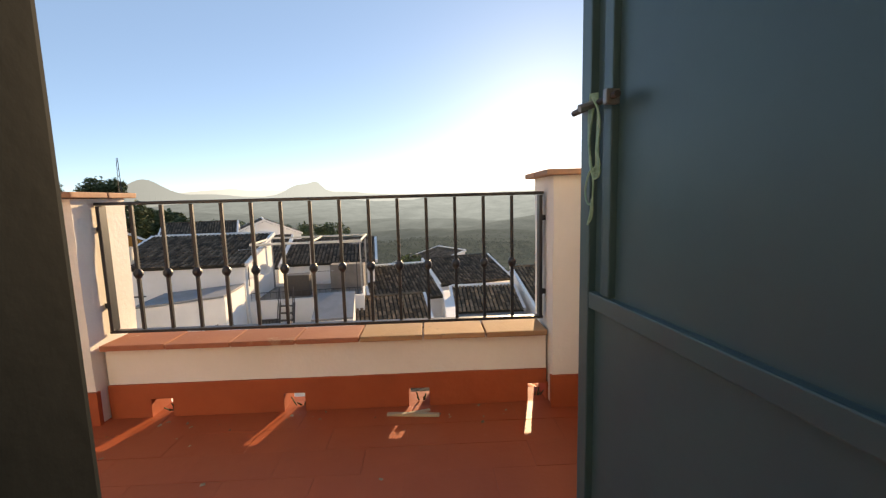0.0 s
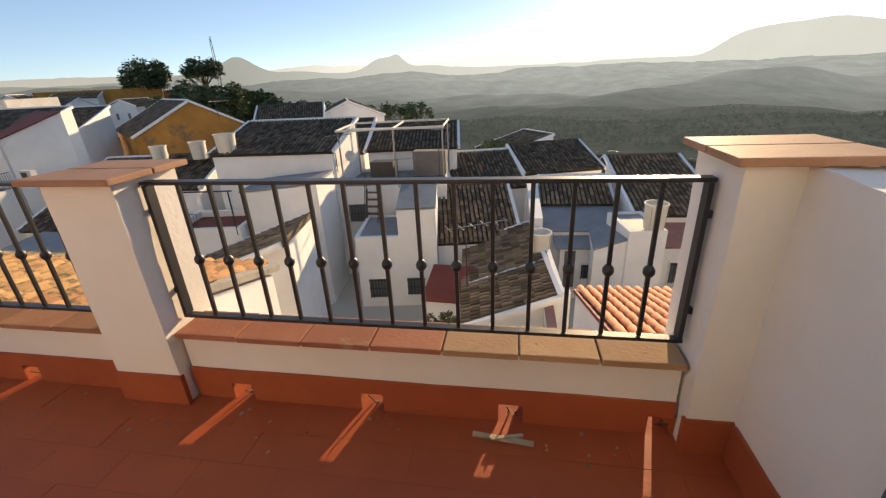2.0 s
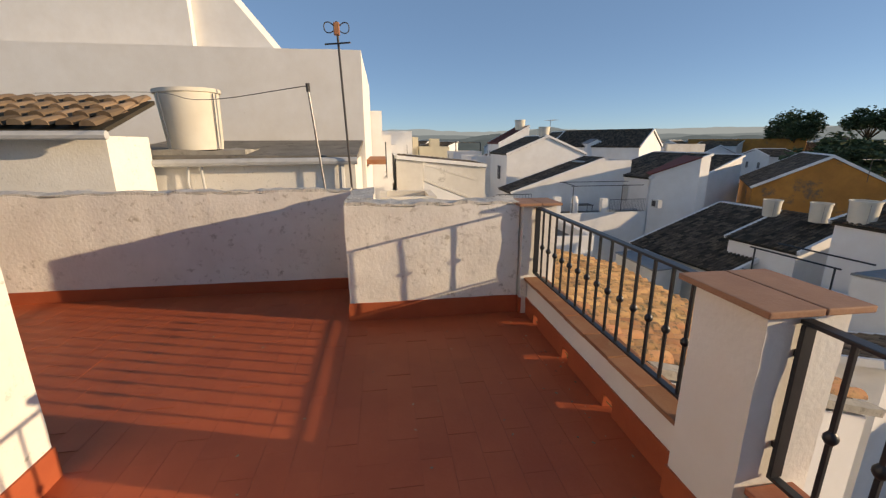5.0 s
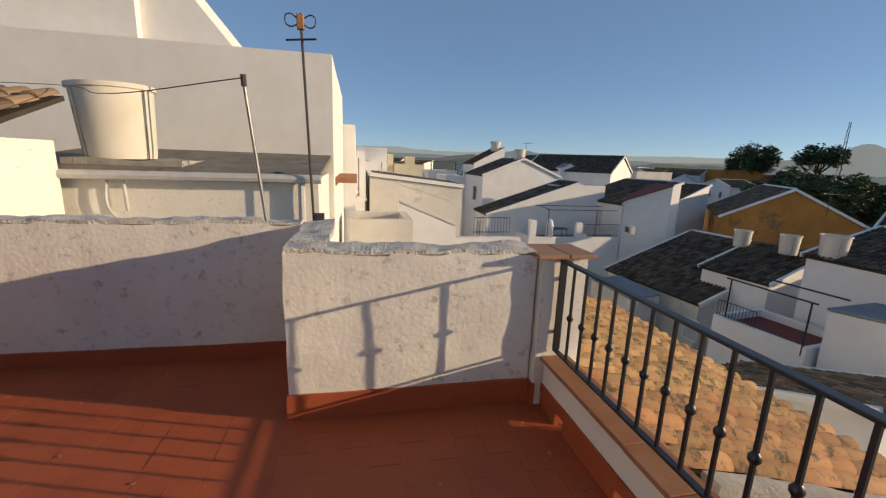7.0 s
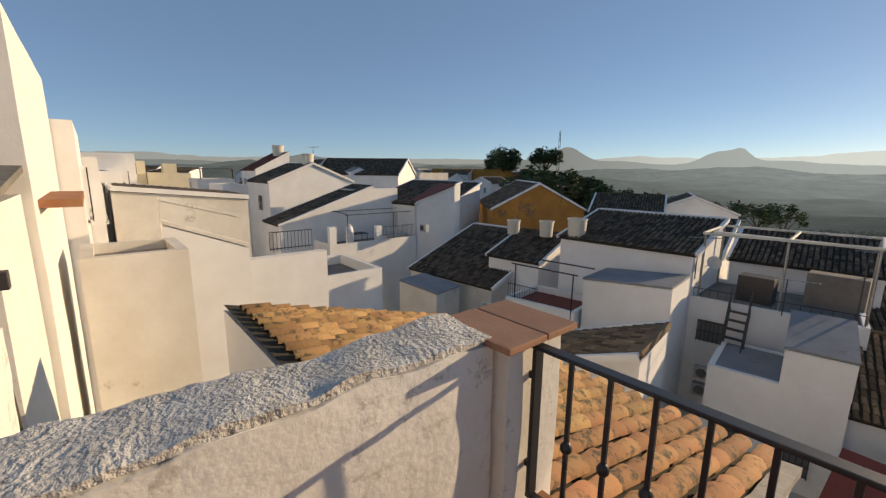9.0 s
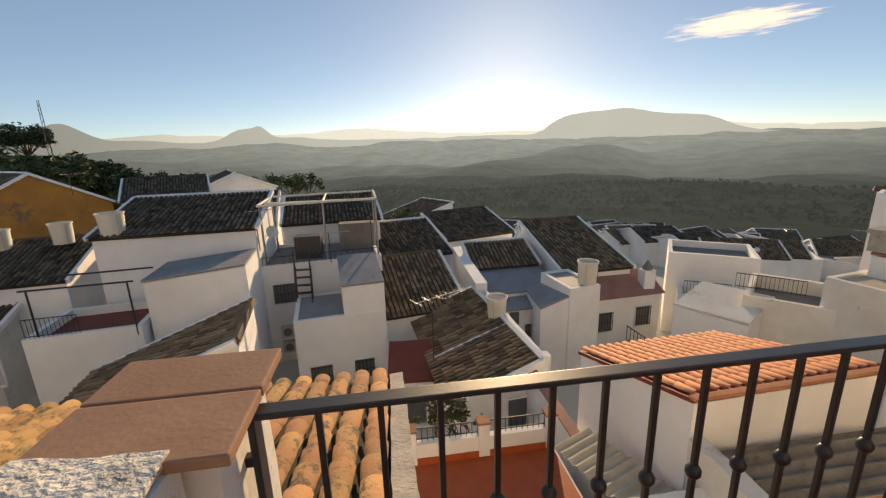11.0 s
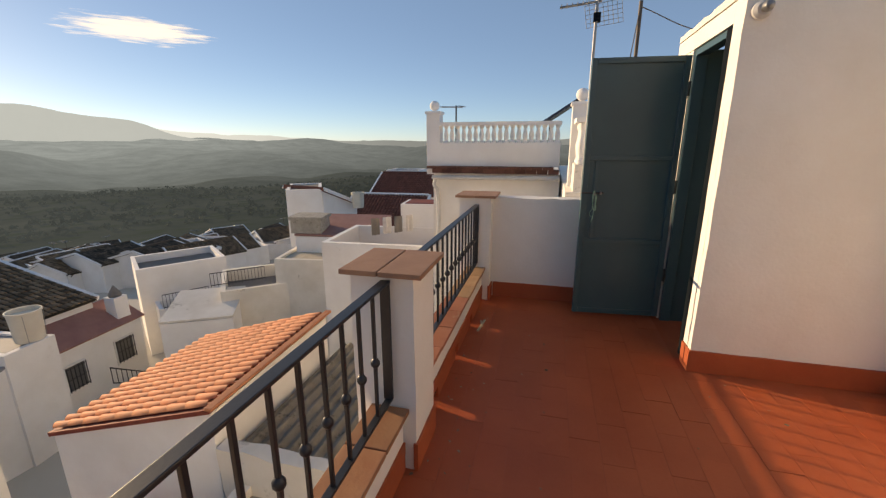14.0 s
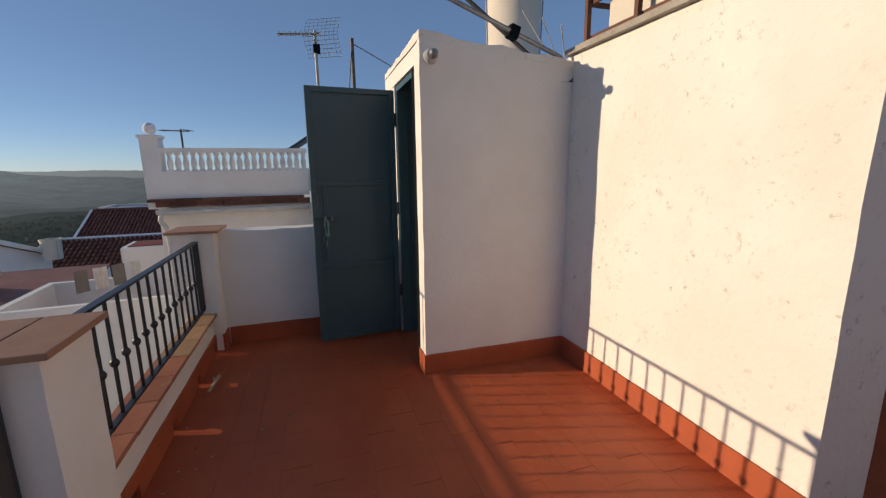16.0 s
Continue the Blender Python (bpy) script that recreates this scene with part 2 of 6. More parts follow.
def distance_material(name, near, near2, glow, reach, patch, vary=(0.86, 1.12), paved_bounce=0.0):
    """Open country: fields and groves, with haze painted on as emission that grows with distance from the village."""
    m = bpy.data.materials.new(name)
    nodes, ln = links_of(m)
    b = nodes["Principled BSDF"]
    b.inputs["Roughness"].default_value, b.inputs["Specular IOR Level"].default_value = 1.0, 0.0
    geo = nodes.new("ShaderNodeNewGeometry")
    n = nodes.new("ShaderNodeTexNoise")
    n.inputs["Scale"].default_value, n.inputs["Detail"].default_value, n.inputs["Roughness"].default_value = patch, 9, 0.7
    ln.new(geo.outputs["Position"], n.inputs["Vector"])
    ramp = nodes.new("ShaderNodeValToRGB")
    ramp.color_ramp.elements[0].position, ramp.color_ramp.elements[1].position = 0.40, 0.62
    ramp.color_ramp.elements[0].color, ramp.color_ramp.elements[1].color = (*near, 1), (*near2, 1)
    ln.new(n.outputs["Fac"], ramp.inputs[0])
    vo = nodes.new("ShaderNodeTexVoronoi")
    vo.inputs["Scale"].default_value = 0.11
    ln.new(geo.outputs["Position"], vo.inputs["Vector"])
    vr = nodes.new("ShaderNodeMapRange")
    vr.inputs[1].default_value, vr.inputs[2].default_value = 0.30, 0.42
    ln.new(vo.outputs["Distance"], vr.inputs[0])
    mc = nodes.new("ShaderNodeMix")
    mc.data_type = "RGBA"
    ln.new(vr.outputs[0], mc.inputs[0])
    mc.inputs[6].default_value = (0.020, 0.030, 0.014, 1)
    ln.new(ramp.outputs[0], mc.inputs[7])
    ln_len = nodes.new("ShaderNodeVectorMath")
    ln_len.operation = "LENGTH"
    ln.new(geo.outputs["Position"], ln_len.inputs[0])
    # pale paving round the village, unseen, added to bounce light onto shaded walls
    pv = nodes.new("ShaderNodeMapRange")
    pv.inputs[1].default_value, pv.inputs[2].default_value = paved_bounce, paved_bounce + 8.0
    ln.new(ln_len.outputs["Value"], pv.inputs[0])
    pm = nodes.new("ShaderNodeMix")
    pm.data_type = "RGBA"
    ln.new(pv.outputs[0], pm.inputs[0])
    pm.inputs[6].default_value = (0.42, 0.39, 0.35, 1)
    ln.new(mc.outputs[2], pm.inputs[7])
    ln.new(pm.outputs[2], b.inputs["Base Color"])
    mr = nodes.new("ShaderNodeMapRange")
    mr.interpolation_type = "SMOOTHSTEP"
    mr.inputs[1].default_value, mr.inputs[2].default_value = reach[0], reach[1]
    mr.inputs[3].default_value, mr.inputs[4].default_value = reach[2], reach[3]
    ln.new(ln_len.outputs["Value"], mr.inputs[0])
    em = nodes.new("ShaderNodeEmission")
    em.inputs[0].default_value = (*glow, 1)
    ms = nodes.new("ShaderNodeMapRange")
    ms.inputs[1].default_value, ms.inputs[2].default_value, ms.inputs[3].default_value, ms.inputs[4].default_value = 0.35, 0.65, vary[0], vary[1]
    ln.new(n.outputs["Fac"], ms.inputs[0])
    # painted haze glow is made brighter towards the sun
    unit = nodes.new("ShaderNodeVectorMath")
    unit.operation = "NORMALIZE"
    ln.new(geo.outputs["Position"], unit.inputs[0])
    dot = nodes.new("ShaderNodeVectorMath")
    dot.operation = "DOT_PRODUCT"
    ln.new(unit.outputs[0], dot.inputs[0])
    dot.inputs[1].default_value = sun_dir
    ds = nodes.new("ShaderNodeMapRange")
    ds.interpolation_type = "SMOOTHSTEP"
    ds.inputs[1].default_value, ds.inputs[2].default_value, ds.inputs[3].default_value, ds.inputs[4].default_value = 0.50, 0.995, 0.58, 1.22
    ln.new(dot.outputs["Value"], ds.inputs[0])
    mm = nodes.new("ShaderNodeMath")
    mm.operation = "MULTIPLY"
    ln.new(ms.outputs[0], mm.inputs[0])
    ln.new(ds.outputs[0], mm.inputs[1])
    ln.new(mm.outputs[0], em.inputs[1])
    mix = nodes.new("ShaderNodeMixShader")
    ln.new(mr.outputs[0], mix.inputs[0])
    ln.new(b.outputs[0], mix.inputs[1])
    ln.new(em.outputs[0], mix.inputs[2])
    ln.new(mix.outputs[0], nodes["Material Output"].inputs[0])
    return m


M["country"] = distance_material("country", (0.024, 0.032, 0.024), (0.044, 0.048, 0.036), (0.118, 0.155, 0.190), (110, 2500, 0.14, 0.95), 0.012, paved_bounce=85.0)
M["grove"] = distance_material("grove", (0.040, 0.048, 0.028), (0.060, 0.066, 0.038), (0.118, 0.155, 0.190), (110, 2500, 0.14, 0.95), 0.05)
# ridges show almost only painted haze glow, hardly their own colour
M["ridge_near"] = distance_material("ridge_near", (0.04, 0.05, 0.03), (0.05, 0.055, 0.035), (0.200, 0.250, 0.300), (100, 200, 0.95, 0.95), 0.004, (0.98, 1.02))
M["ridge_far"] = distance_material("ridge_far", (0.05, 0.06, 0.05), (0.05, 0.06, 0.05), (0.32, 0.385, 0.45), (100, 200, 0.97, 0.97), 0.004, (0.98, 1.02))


# ---- mesh helpers ----
def soften(bm, angle=0.7):
    """Smooth faces, with the sharp edges kept."""
    bm.normal_update()
    for f in bm.faces:
        f.smooth = True
    for e in bm.edges:
        if len(e.link_faces) == 2 and e.calc_face_angle(0) > angle:
            e.smooth = False
    return bm


def link(name, bm, mat, parent=None, label="", smooth=False):
    me = bpy.data.meshes.new(name)
    bm.to_mesh(me)
    bm.free()
    me.materials.append(mat)
    if smooth:
        me.polygons.foreach_set("use_smooth", [True] * len(me.polygons))
    ob = new(name, me)
    if parent:
        ob.parent = parent
    if label:
        ob["label"] = label
    return ob


def part(name, bm, material, parent, label="", smooth=False):
    return link(name, bm, material, parent, label, smooth)


def share(name, mesh, parent, m):
    ob = new(name, mesh)
    ob.parent = parent
    ob.matrix_basis = m
    return ob


def thing(name, label, category, group="", kind="", at=None):
    ob = new(name)
    ob.empty_display_size = 0.1
    if at is not None:
        ob.matrix_basis = at
    return tagged(ob, label, category, group, kind)


def add_box(bm, a, b, m=None, bevel=0.0):
    vs = [bm.verts.new((x, y, z)) for z in (a[2], b[2]) for y in (a[1], b[1]) for x in (a[0], b[0])]
    if m is not None:
        for v in vs:
            v.co = m @ v.co
    fs = [bm.faces.new([vs[i] for i in q]) for q in ((0, 2, 3, 1), (4, 5, 7, 6), (0, 1, 5, 4), (2, 6, 7, 3), (0, 4, 6, 2), (1, 3, 7, 5))]
    if bevel:
        es = list({e for f in fs for e in f.edges})
        bmesh.ops.bevel(bm, geom=es, offset=bevel, segments=2, affect="EDGES", profile=0.6)
    return vs


def box_bm(a, b, m=None, bevel=0.0):
    bm = bmesh.new()
    add_box(bm, a, b, m, bevel)
    return bm


def add_tube(bm, p, q, r, r2=None, n=8, cap=True):
    """A round bar from p to q."""
    p, q = Vector(p), Vector(q)
    rot = (q - p).to_track_quat("Z", "Y").to_matrix()
    r2 = r if r2 is None else r2
    lo = [bm.verts.new(p + rot @ Vector((r * math.cos(2 * math.pi * i / n), r * math.sin(2 * math.pi * i / n), 0))) for i in range(n)]
    hi = [bm.verts.new(q + rot @ Vector((r2 * math.cos(2 * math.pi * i / n), r2 * math.sin(2 * math.pi * i / n), 0))) for i in range(n)]
    for i in range(n):
        bm.faces.new((lo[i], lo[(i + 1) % n], hi[(i + 1) % n], hi[i]))
    if cap:
        bm.faces.new(lo[::-1])
        bm.faces.new(hi)


def tubes_bm(segs, r, n=8):
    bm = bmesh.new()
    for p, q in segs:
        add_tube(bm, p, q, r, n=n)
    return bm


def lathe_bm(profile, n=24, m=None):
    """A turned shape from (radius, height) pairs."""
    bm = bmesh.new()
    rings = [[bm.verts.new((r * math.cos(2 * math.pi * i / n), r * math.sin(2 * math.pi * i / n), z)) for i in range(n)] for r, z in profile]
    for a, b in zip(rings, rings[1:]):
        for i in range(n):
            bm.faces.new((a[i], a[(i + 1) % n], b[(i + 1) % n], b[i]))
    bm.faces.new(rings[0][::-1])
    bm.faces.new(rings[-1])
    if m is not None:
        bm.transform(m)
    return soften(bm)


def plaster_bm(a, b, step=0.12, amp=0.006, top=0.0, slope=0.0, m=None):
    """A hand-plastered block: a finely divided box with soft, wandering faces. slope: fall of its top along x or y per metre."""
    bm = bmesh.new()
    size = [b[i] - a[i] for i in range(3)]
    n = [max(1, int(s / step)) for s in size]
    index = {}

    def vert(i, j, k):
        key = (i, j, k)
        if key not in index:
            co = Vector((a[0] + size[0] * i / n[0], a[1] + size[1] * j / n[1], a[2] + size[2] * k / n[2]))
            d = noise.noise_vector(co * 2.3) * amp + noise.noise_vector(co * 9.0) * amp * 0.5
            if k == n[2]:
                d.z += top * (noise.noise(co * 5.0) + 0.5 * noise.noise(co * 17.0))
            if k == 0:
                d.z = 0
            index[key] = bm.verts.new(co + d)
        return index[key]

    for i in range(n[0]):
        for j in range(n[1]):
            for k, flip in ((0, True), (n[2], False)):
                q = [vert(i, j, k), vert(i + 1, j, k), vert(i + 1, j + 1, k), vert(i, j + 1, k)]
                bm.faces.new(q[::-1] if flip else q)
    for i in range(n[0]):
        for k in range(n[2]):
            for j, flip in ((0, False), (n[1], True)):
                q = [vert(i, j, k), vert(i + 1, j, k), vert(i + 1, j, k + 1), vert(i, j, k + 1)]
                bm.faces.new(q[::-1] if flip else q)
    for j in range(n[1]):
        for k in range(n[2]):
            for i, flip in ((0, True), (n[0], False)):
                q = [vert(i, j, k), vert(i, j + 1, k), vert(i, j + 1, k + 1), vert(i, j, k + 1)]
                bm.faces.new(q[::-1] if flip else q)
    if m is not None:
        bm.transform(m)
    return soften(bm, 0.9)


def barrel_mesh(length=0.42, r0=0.088, r1=0.070, thick=0.012, n=6):
    """One curved clay tile: a tapered half pipe with a rim, low end at the origin, running up +y."""
    bm = bmesh.new()
    rows = []
    for y, r in ((0.0, r0), (length, r1)):
        for rr in (r, r - thick):
            rows.append([bm.verts.new((rr * math.cos(math.pi * i / n), y, rr * 0.82 * math.sin(math.pi * i / n))) for i in range(n + 1)])
    lo_o, lo_i, hi_o, hi_i = rows
    for i in range(n):
        bm.faces.new((lo_o[i], hi_o[i], hi_o[i + 1], lo_o[i + 1]))
        bm.faces.new((lo_i[i], lo_i[i + 1], hi_i[i + 1], hi_i[i]))
        bm.faces.new((lo_o[i], lo_o[i + 1], lo_i[i + 1], lo_i[i]))
    me = bpy.data.meshes.new("roof_tile")
    bm.to_mesh(me)
    bm.free()
    me.polygons.foreach_set("use_smooth", [True] * len(me.polygons))
    return me


def tiled_roof_data(origin, du, dv, pitch=0.23, course=0.36, seed=0, n=5):
    """Vertices and faces of rows of barrel tiles on a sloping rectangle: du along the eave, dv up the slope."""
    rnd = random.Random(seed)
    du, dv, origin = Vector(du), Vector(dv), Vector(origin)
    U, V = du.length, dv.length
    u, v = du / U, dv / V
    w = u.cross(v)
    cols, rows = max(2, round(U / pitch)), max(2, round(V / course))
    pu, pv = U / cols, V / rows
    verts, faces = [], []
    for i in range(cols):
        for j in range(rows):
            c = origin + u * (pu * (i + 0.5) + rnd.uniform(-0.012, 0.012)) + v * (pv * j - 0.03)
            lift0, lift1 = 0.055 + rnd.uniform(-0.008, 0.012), 0.02
            base = len(verts)
            for s, lift, r in ((0.0, lift0, pu * 0.37), (pv + 0.05, lift1, pu * 0.31)):
                for k in range(n + 1):
                    a = math.pi * k / n
                    verts.append(c + v * s + u * (r * math.cos(a)) + w * (lift + r * 0.8 * math.sin(a)))
            for k in range(n):
                faces.append((base + k, base + k + 1, base + n + 2 + k, base + n + 1 + k))
            faces.append(tuple(base + k for k in range(n, -1, -1)))
    return verts, faces


def tiled_roof(name, origin, du, dv, mat, parent, seed=0, pitch=0.23, course=0.36, slab=0.10):
    """A clay roof: a slab, and the tiles that lie on it in one joined part."""
    o, du, dv = Vector(origin), Vector(du), Vector(dv)
    w = du.cross(dv).normalized()
    bm = bmesh.new()
    vs = [bm.verts.new(p) for p in (o - w * slab, o + du - w * slab, o + du + dv - w * slab, o + dv - w * slab, o, o + du, o + du + dv, o + dv)]
    for q in ((3, 2, 1, 0), (4, 5, 6, 7), (0, 1, 5, 4), (1, 2, 6, 5), (2, 3, 7, 6), (3, 0, 4, 7)):
        bm.faces.new([vs[i] for i in q])
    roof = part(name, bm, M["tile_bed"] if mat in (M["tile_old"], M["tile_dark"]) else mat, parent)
    verts, faces = tiled_roof_data(o, du, dv, pitch, course, seed)
    me = bpy.data.meshes.new("tiles")
    me.from_pydata(verts, [], faces)
    me.materials.append(mat)
    t = new("tiles", me)
    t.parent = roof
    tagged(t, kind="stuff")
    return roof


# ---- houses ----
def window_part(parent, u, z, w, h, m, grille=True, shutter=False):
    """A window on a wall whose outside is local -y: frame, pane, sill and iron bars."""
    bm = bmesh.new()
    f = 0.06
    for a, b in (((u - f, -0.05, z - f), (u, 0.02, z + h + f)), ((u + w, -0.05, z - f), (u + w + f, 0.02, z + h + f)),
                 ((u, -0.05, z + h), (u + w, 0.02, z + h + f)), ((u - f, -0.10, z - f - 0.05), (u + w + f, 0.02, z))):
        add_box(bm, a, b, m)
    win = part("window", bm, M["white"], parent)
    part("pane", box_bm((u + 0.003, -0.022, z + 0.003), (u + w - 0.003, -0.012, z + h - 0.003), m), M["pvc"] if shutter else M["glass"], win)
    if grille:
        bm = bmesh.new()
        k = max(3, int(w / 0.14))
        for i in range(k + 1):
            x = u + w * i / k
            add_box(bm, (x - 0.012, -0.12, z - 0.03), (x + 0.012, -0.10, z + h + 0.03), m)
        for zz in (z + 0.05, z + h * 0.5, z + h - 0.05):
            add_box(bm, (u - 0.03, -0.125, zz - 0.012), (u + w + 0.03, -0.098, zz + 0.012), m)
        part("grille", bm, M["iron"], win)
    return win


def house(label, pl, pr, depth, zb, zt, roof="flat", rise=1.2, wall="white", cover="tile_old", parapet=0.5,
          windows=(), sides=(), seed=0, group="", eave=0.14, category="house"):
    """A house from the front's two corners. windows: (u, z, w, h, style) on the front; sides: the same on its two flanks with 'l' or 'r'."""
    pl, pr = Vector((*pl, 0)), Vector((*pr, 0))
    w = (pr - pl).length
    yaw = math.degrees(math.atan2(pr.y - pl.y, pr.x - pl.x))
    root = thing("house", label, category, group, at=pose(pl.x, pl.y, zb, 0, 0, yaw))
    h = zt - zb
    d = depth
    tops = {"flat": (h, h, h, h), "shed_f": (h, h, h + rise, h + rise), "shed_b": (h + rise, h + rise, h, h),
            "shed_l": (h, h + rise, h + rise, h), "shed_r": (h + rise, h, h, h + rise)}.get(roof, (h, h, h, h))
    bm = bmesh.new()
    lo = [bm.verts.new(p) for p in ((0, 0, 0), (w, 0, 0), (w, d, 0), (0, d, 0))]
    if roof == "flat":
        tops = (h - parapet,) * 4
    hi = [bm.verts.new((p.co.x, p.co.y, t)) for p, t in zip(lo, tops)]
    bm.faces.new(lo[::-1])
    if roof == "gable_v":
        a, b = bm.verts.new((w / 2, 0, h + rise)), bm.verts.new((w / 2, d, h + rise))
        for q in ((lo[0], lo[1], hi[1], a, hi[0]), (lo[2], lo[3], hi[3], b, hi[2]), (lo[1], lo[2], hi[2], hi[1]), (lo[3], lo[0], hi[0], hi[3]),
                  (hi[0], a, b, hi[3]), (a, hi[1], hi[2], b)):
            bm.faces.new(q)
    elif roof == "gable_u":
        a, b = bm.verts.new((0, d / 2, h + rise)), bm.verts.new((w, d / 2, h + rise))
        for q in ((lo[0], lo[1], hi[1], hi[0]), (lo[2], lo[3], hi[3], hi[2]), (lo[1], lo[2], hi[2], b, hi[1]), (lo[3], lo[0], hi[0], a, hi[3]),
                  (hi[0], hi[1], b, a), (a, b, hi[2], hi[3])):
            bm.faces.new(q)
    else:
        for i in range(4):
            bm.faces.new((lo[i], lo[(i + 1) % 4], hi[(i + 1) % 4], hi[i]))
        bm.faces.new(hi)
    part("wall", bm, M[wall], root)
    e, up = eave, 0.11
    tiled = cover.startswith("tile")

    def plane(o, du, dv, k):
        if tiled:
            rf = tiled_roof("roof", o, du, dv, M[cover], root, seed * 7 + k)
            o, du, dv = Vector(o), Vector(du), Vector(dv)
            ux, vx = du.normalized(), dv.normalized()
            frame_m = Matrix((ux, vx, ux.cross(vx))).transposed().to_4x4()
            for s in (0.0, du.length):
                part("verge", box_bm((-0.07, 0.0, -0.08), (0.09, dv.length, 0.115), Matrix.Translation(o + ux * s) @ frame_m), M["white"], rf, "whitewashed verge")
            part("verge", box_bm((0.091, -0.08, -0.06), (du.length - 0.071, 0.08, 0.125), Matrix.Translation(o + dv) @ frame_m), M["white" if seed % 2 else cover], rf)
        else:
            o, du, dv = Vector(o), Vector(du), Vector(dv)
            nrm = du.cross(dv).normalized() * 0.08
            b2 = bmesh.new()
            vs = [b2.verts.new(p) for p in (o - nrm, o + du - nrm, o + du + dv - nrm, o + dv - nrm, o, o + du, o + du + dv, o + dv)]
            for q in ((3, 2, 1, 0), (4, 5, 6, 7), (0, 1, 5, 4), (1, 2, 6, 5), (2, 3, 7, 6), (3, 0, 4, 7)):
                b2.faces.new([vs[i] for i in q])
            part("roof", b2, M[cover], root)

    if roof == "shed_f":
        s = rise / d
        plane((-e, -e, h - e * s + up), (w + 2 * e, 0, 0), (0, d + e, rise + e * s), 0)
    elif roof == "shed_b":
        s = rise / d
        plane((w + e, d + e, h - e * s + up), (-w - 2 * e, 0, 0), (0, -d - e, rise + e * s), 0)
    elif roof == "shed_l":
        s = rise / w
        plane((-e, d + e, h - e * s + up), (0, -d - 2 * e, 0), (w + e, 0, rise + e * s), 0)
    elif roof == "shed_r":
        s = rise / w
        plane((w + e, -e, h - e * s + up), (0, d + 2 * e, 0), (-w - e, 0, rise + e * s), 0)
    elif roof == "gable_v":
        s = rise / (w / 2)
        plane((-e, d + e, h - e * s + up), (0, -d - 2 * e, 0), (w / 2 + e, 0, rise + e * s), 0)
        plane((w + e, -e, h - e * s + up), (0, d + 2 * e, 0), (-w / 2 - e, 0, rise + e * s), 1)
    elif roof == "gable_u":
        s = rise / (d / 2)
        plane((-e, -e, h - e * s + up), (w + 2 * e, 0, 0), (0, d / 2 + e, rise + e * s), 0)
        plane((w + e, d + e, h - e * s + up), (-w - 2 * e, 0, 0), (0, -d / 2 - e, rise + e * s), 1)
    else:
        part("roof", box_bm((0.16, min(0.16, d * 0.28), h - parapet - 0.02), (w - 0.16, d - min(0.16, d * 0.28), h - parapet + 0.03)), M[cover if not tiled else "deck"], root)
        if parapet > 0.05:
            t, z0 = min(0.18, d * 0.3), h - parapet
            for a, b in (((0, 0, z0), (w, t, h)), ((0, d - t, z0), (w, d, h)), ((0, t, z0), (t, d - t, h)), ((w - t, t, z0), (w, d - t, h))):
                part("parapet", box_bm(a, b), M[wall], root)
    for u, z, ww, hh, style in windows:
        window_part(root, u, z - zb, ww, hh, Matrix.Identity(4), "g" in style, "s" in style)
    for side, u, z, ww, hh, style in sides:
        m = pose(0, d, 0, 0, 0, -90) if side == "l" else pose(w, 0, 0, 0, 0, 90)
        window_part(root, u, z - zb, ww, hh, m, "g" in style, "s" in style)
    return root


def water_tank(x, y, z, r, h, label="cream fibre cement water tank on the roof", lean=0.0):
    root = thing("water_tank", label, "water tank", "rooftop tanks", at=pose(x, y, z, lean, 0, 0))
    part("body", lathe_bm([(r * 0.84, 0), (r * 0.87, h * 0.1), (r * 0.97, h * 0.93), (r * 1.04, h * 0.94), (r * 1.04, h), (r * 0.95, h), (r * 0.93, h * 0.86), (0.01, h * 0.85)], 64), M["tank"], root)
    for a in (-0.6, -2.2, 1.2):
        part("strap", tubes_bm([((r * 0.9 * math.cos(a), r * 0.9 * math.sin(a), 0.0), (r * 1.02 * math.cos(a), r * 1.02 * math.sin(a), h * 0.92))], 0.009, 6), M["steel"], root)
    return root


def antenna(x, y, z, mast, boom, n, az, label="thin metal television aerial on a mast", el=0.5, tilt=0.0):
    root = thing("aerial", label, "antenna", "television aerials", at=pose(x, y, z, tilt, 0, az))
    part("mast", tubes_bm([((0, 0, 0), (0, 0, mast))], 0.022, 6), M["steel_dark"], root)
    part("boom", tubes_bm([((-boom * 0.3, 0, mast - 0.05), (boom * 0.7, 0, mast - 0.02))], 0.016, 6), M["steel"], root)
    for i in range(n):
        t = -boom * 0.28 + boom * 0.96 * i / max(1, n - 1)
        ll = el * (1 - 0.35 * i / max(1, n - 1))
        part("element", tubes_bm([((t, -ll, mast - 0.03), (t, ll, mast - 0.03))], 0.010, 5), M["steel"], root)
    return root


def railing_simple(p, q, z, h, label="black iron balcony railing", step=0.13):
    p, q = Vector((*p, z)), Vector((*q, z))
    root = thing("railing", label, "railing", at=Matrix.Translation(p))
    d = q - p
    up = Vector((0, 0, h))
    part("rail", tubes_bm([((0, 0, h), d + up), ((0, 0, 0.08), d + Vector((0, 0, 0.08)))], 0.018, 6), M["iron"], root)
    k = max(2, int(d.length / step))
    bar = tubes_bm([((0, 0, 0), up)], 0.010, 5)
    me = bpy.data.meshes.new("bar")
    bar.to_mesh(me)
    bar.free()
    me.materials.append(M["iron"])
    for i in range(k + 1):
        share("bar", me, root, Matrix.Translation(d * (i / k)))
    return root


# ---- terrace: floor, walls, pillars ----
RAIL_Z, LEDGE_Z, WALL_Z = 0.885, 0.315, 0.93
P1, P2, P0 = (-2.11, -1.81), (-4.185, -3.925), (0.0, 0.30)
HOLES = (-3.69, -3.15, -2.63, -1.60, -1.06, -0.54, -0.035)

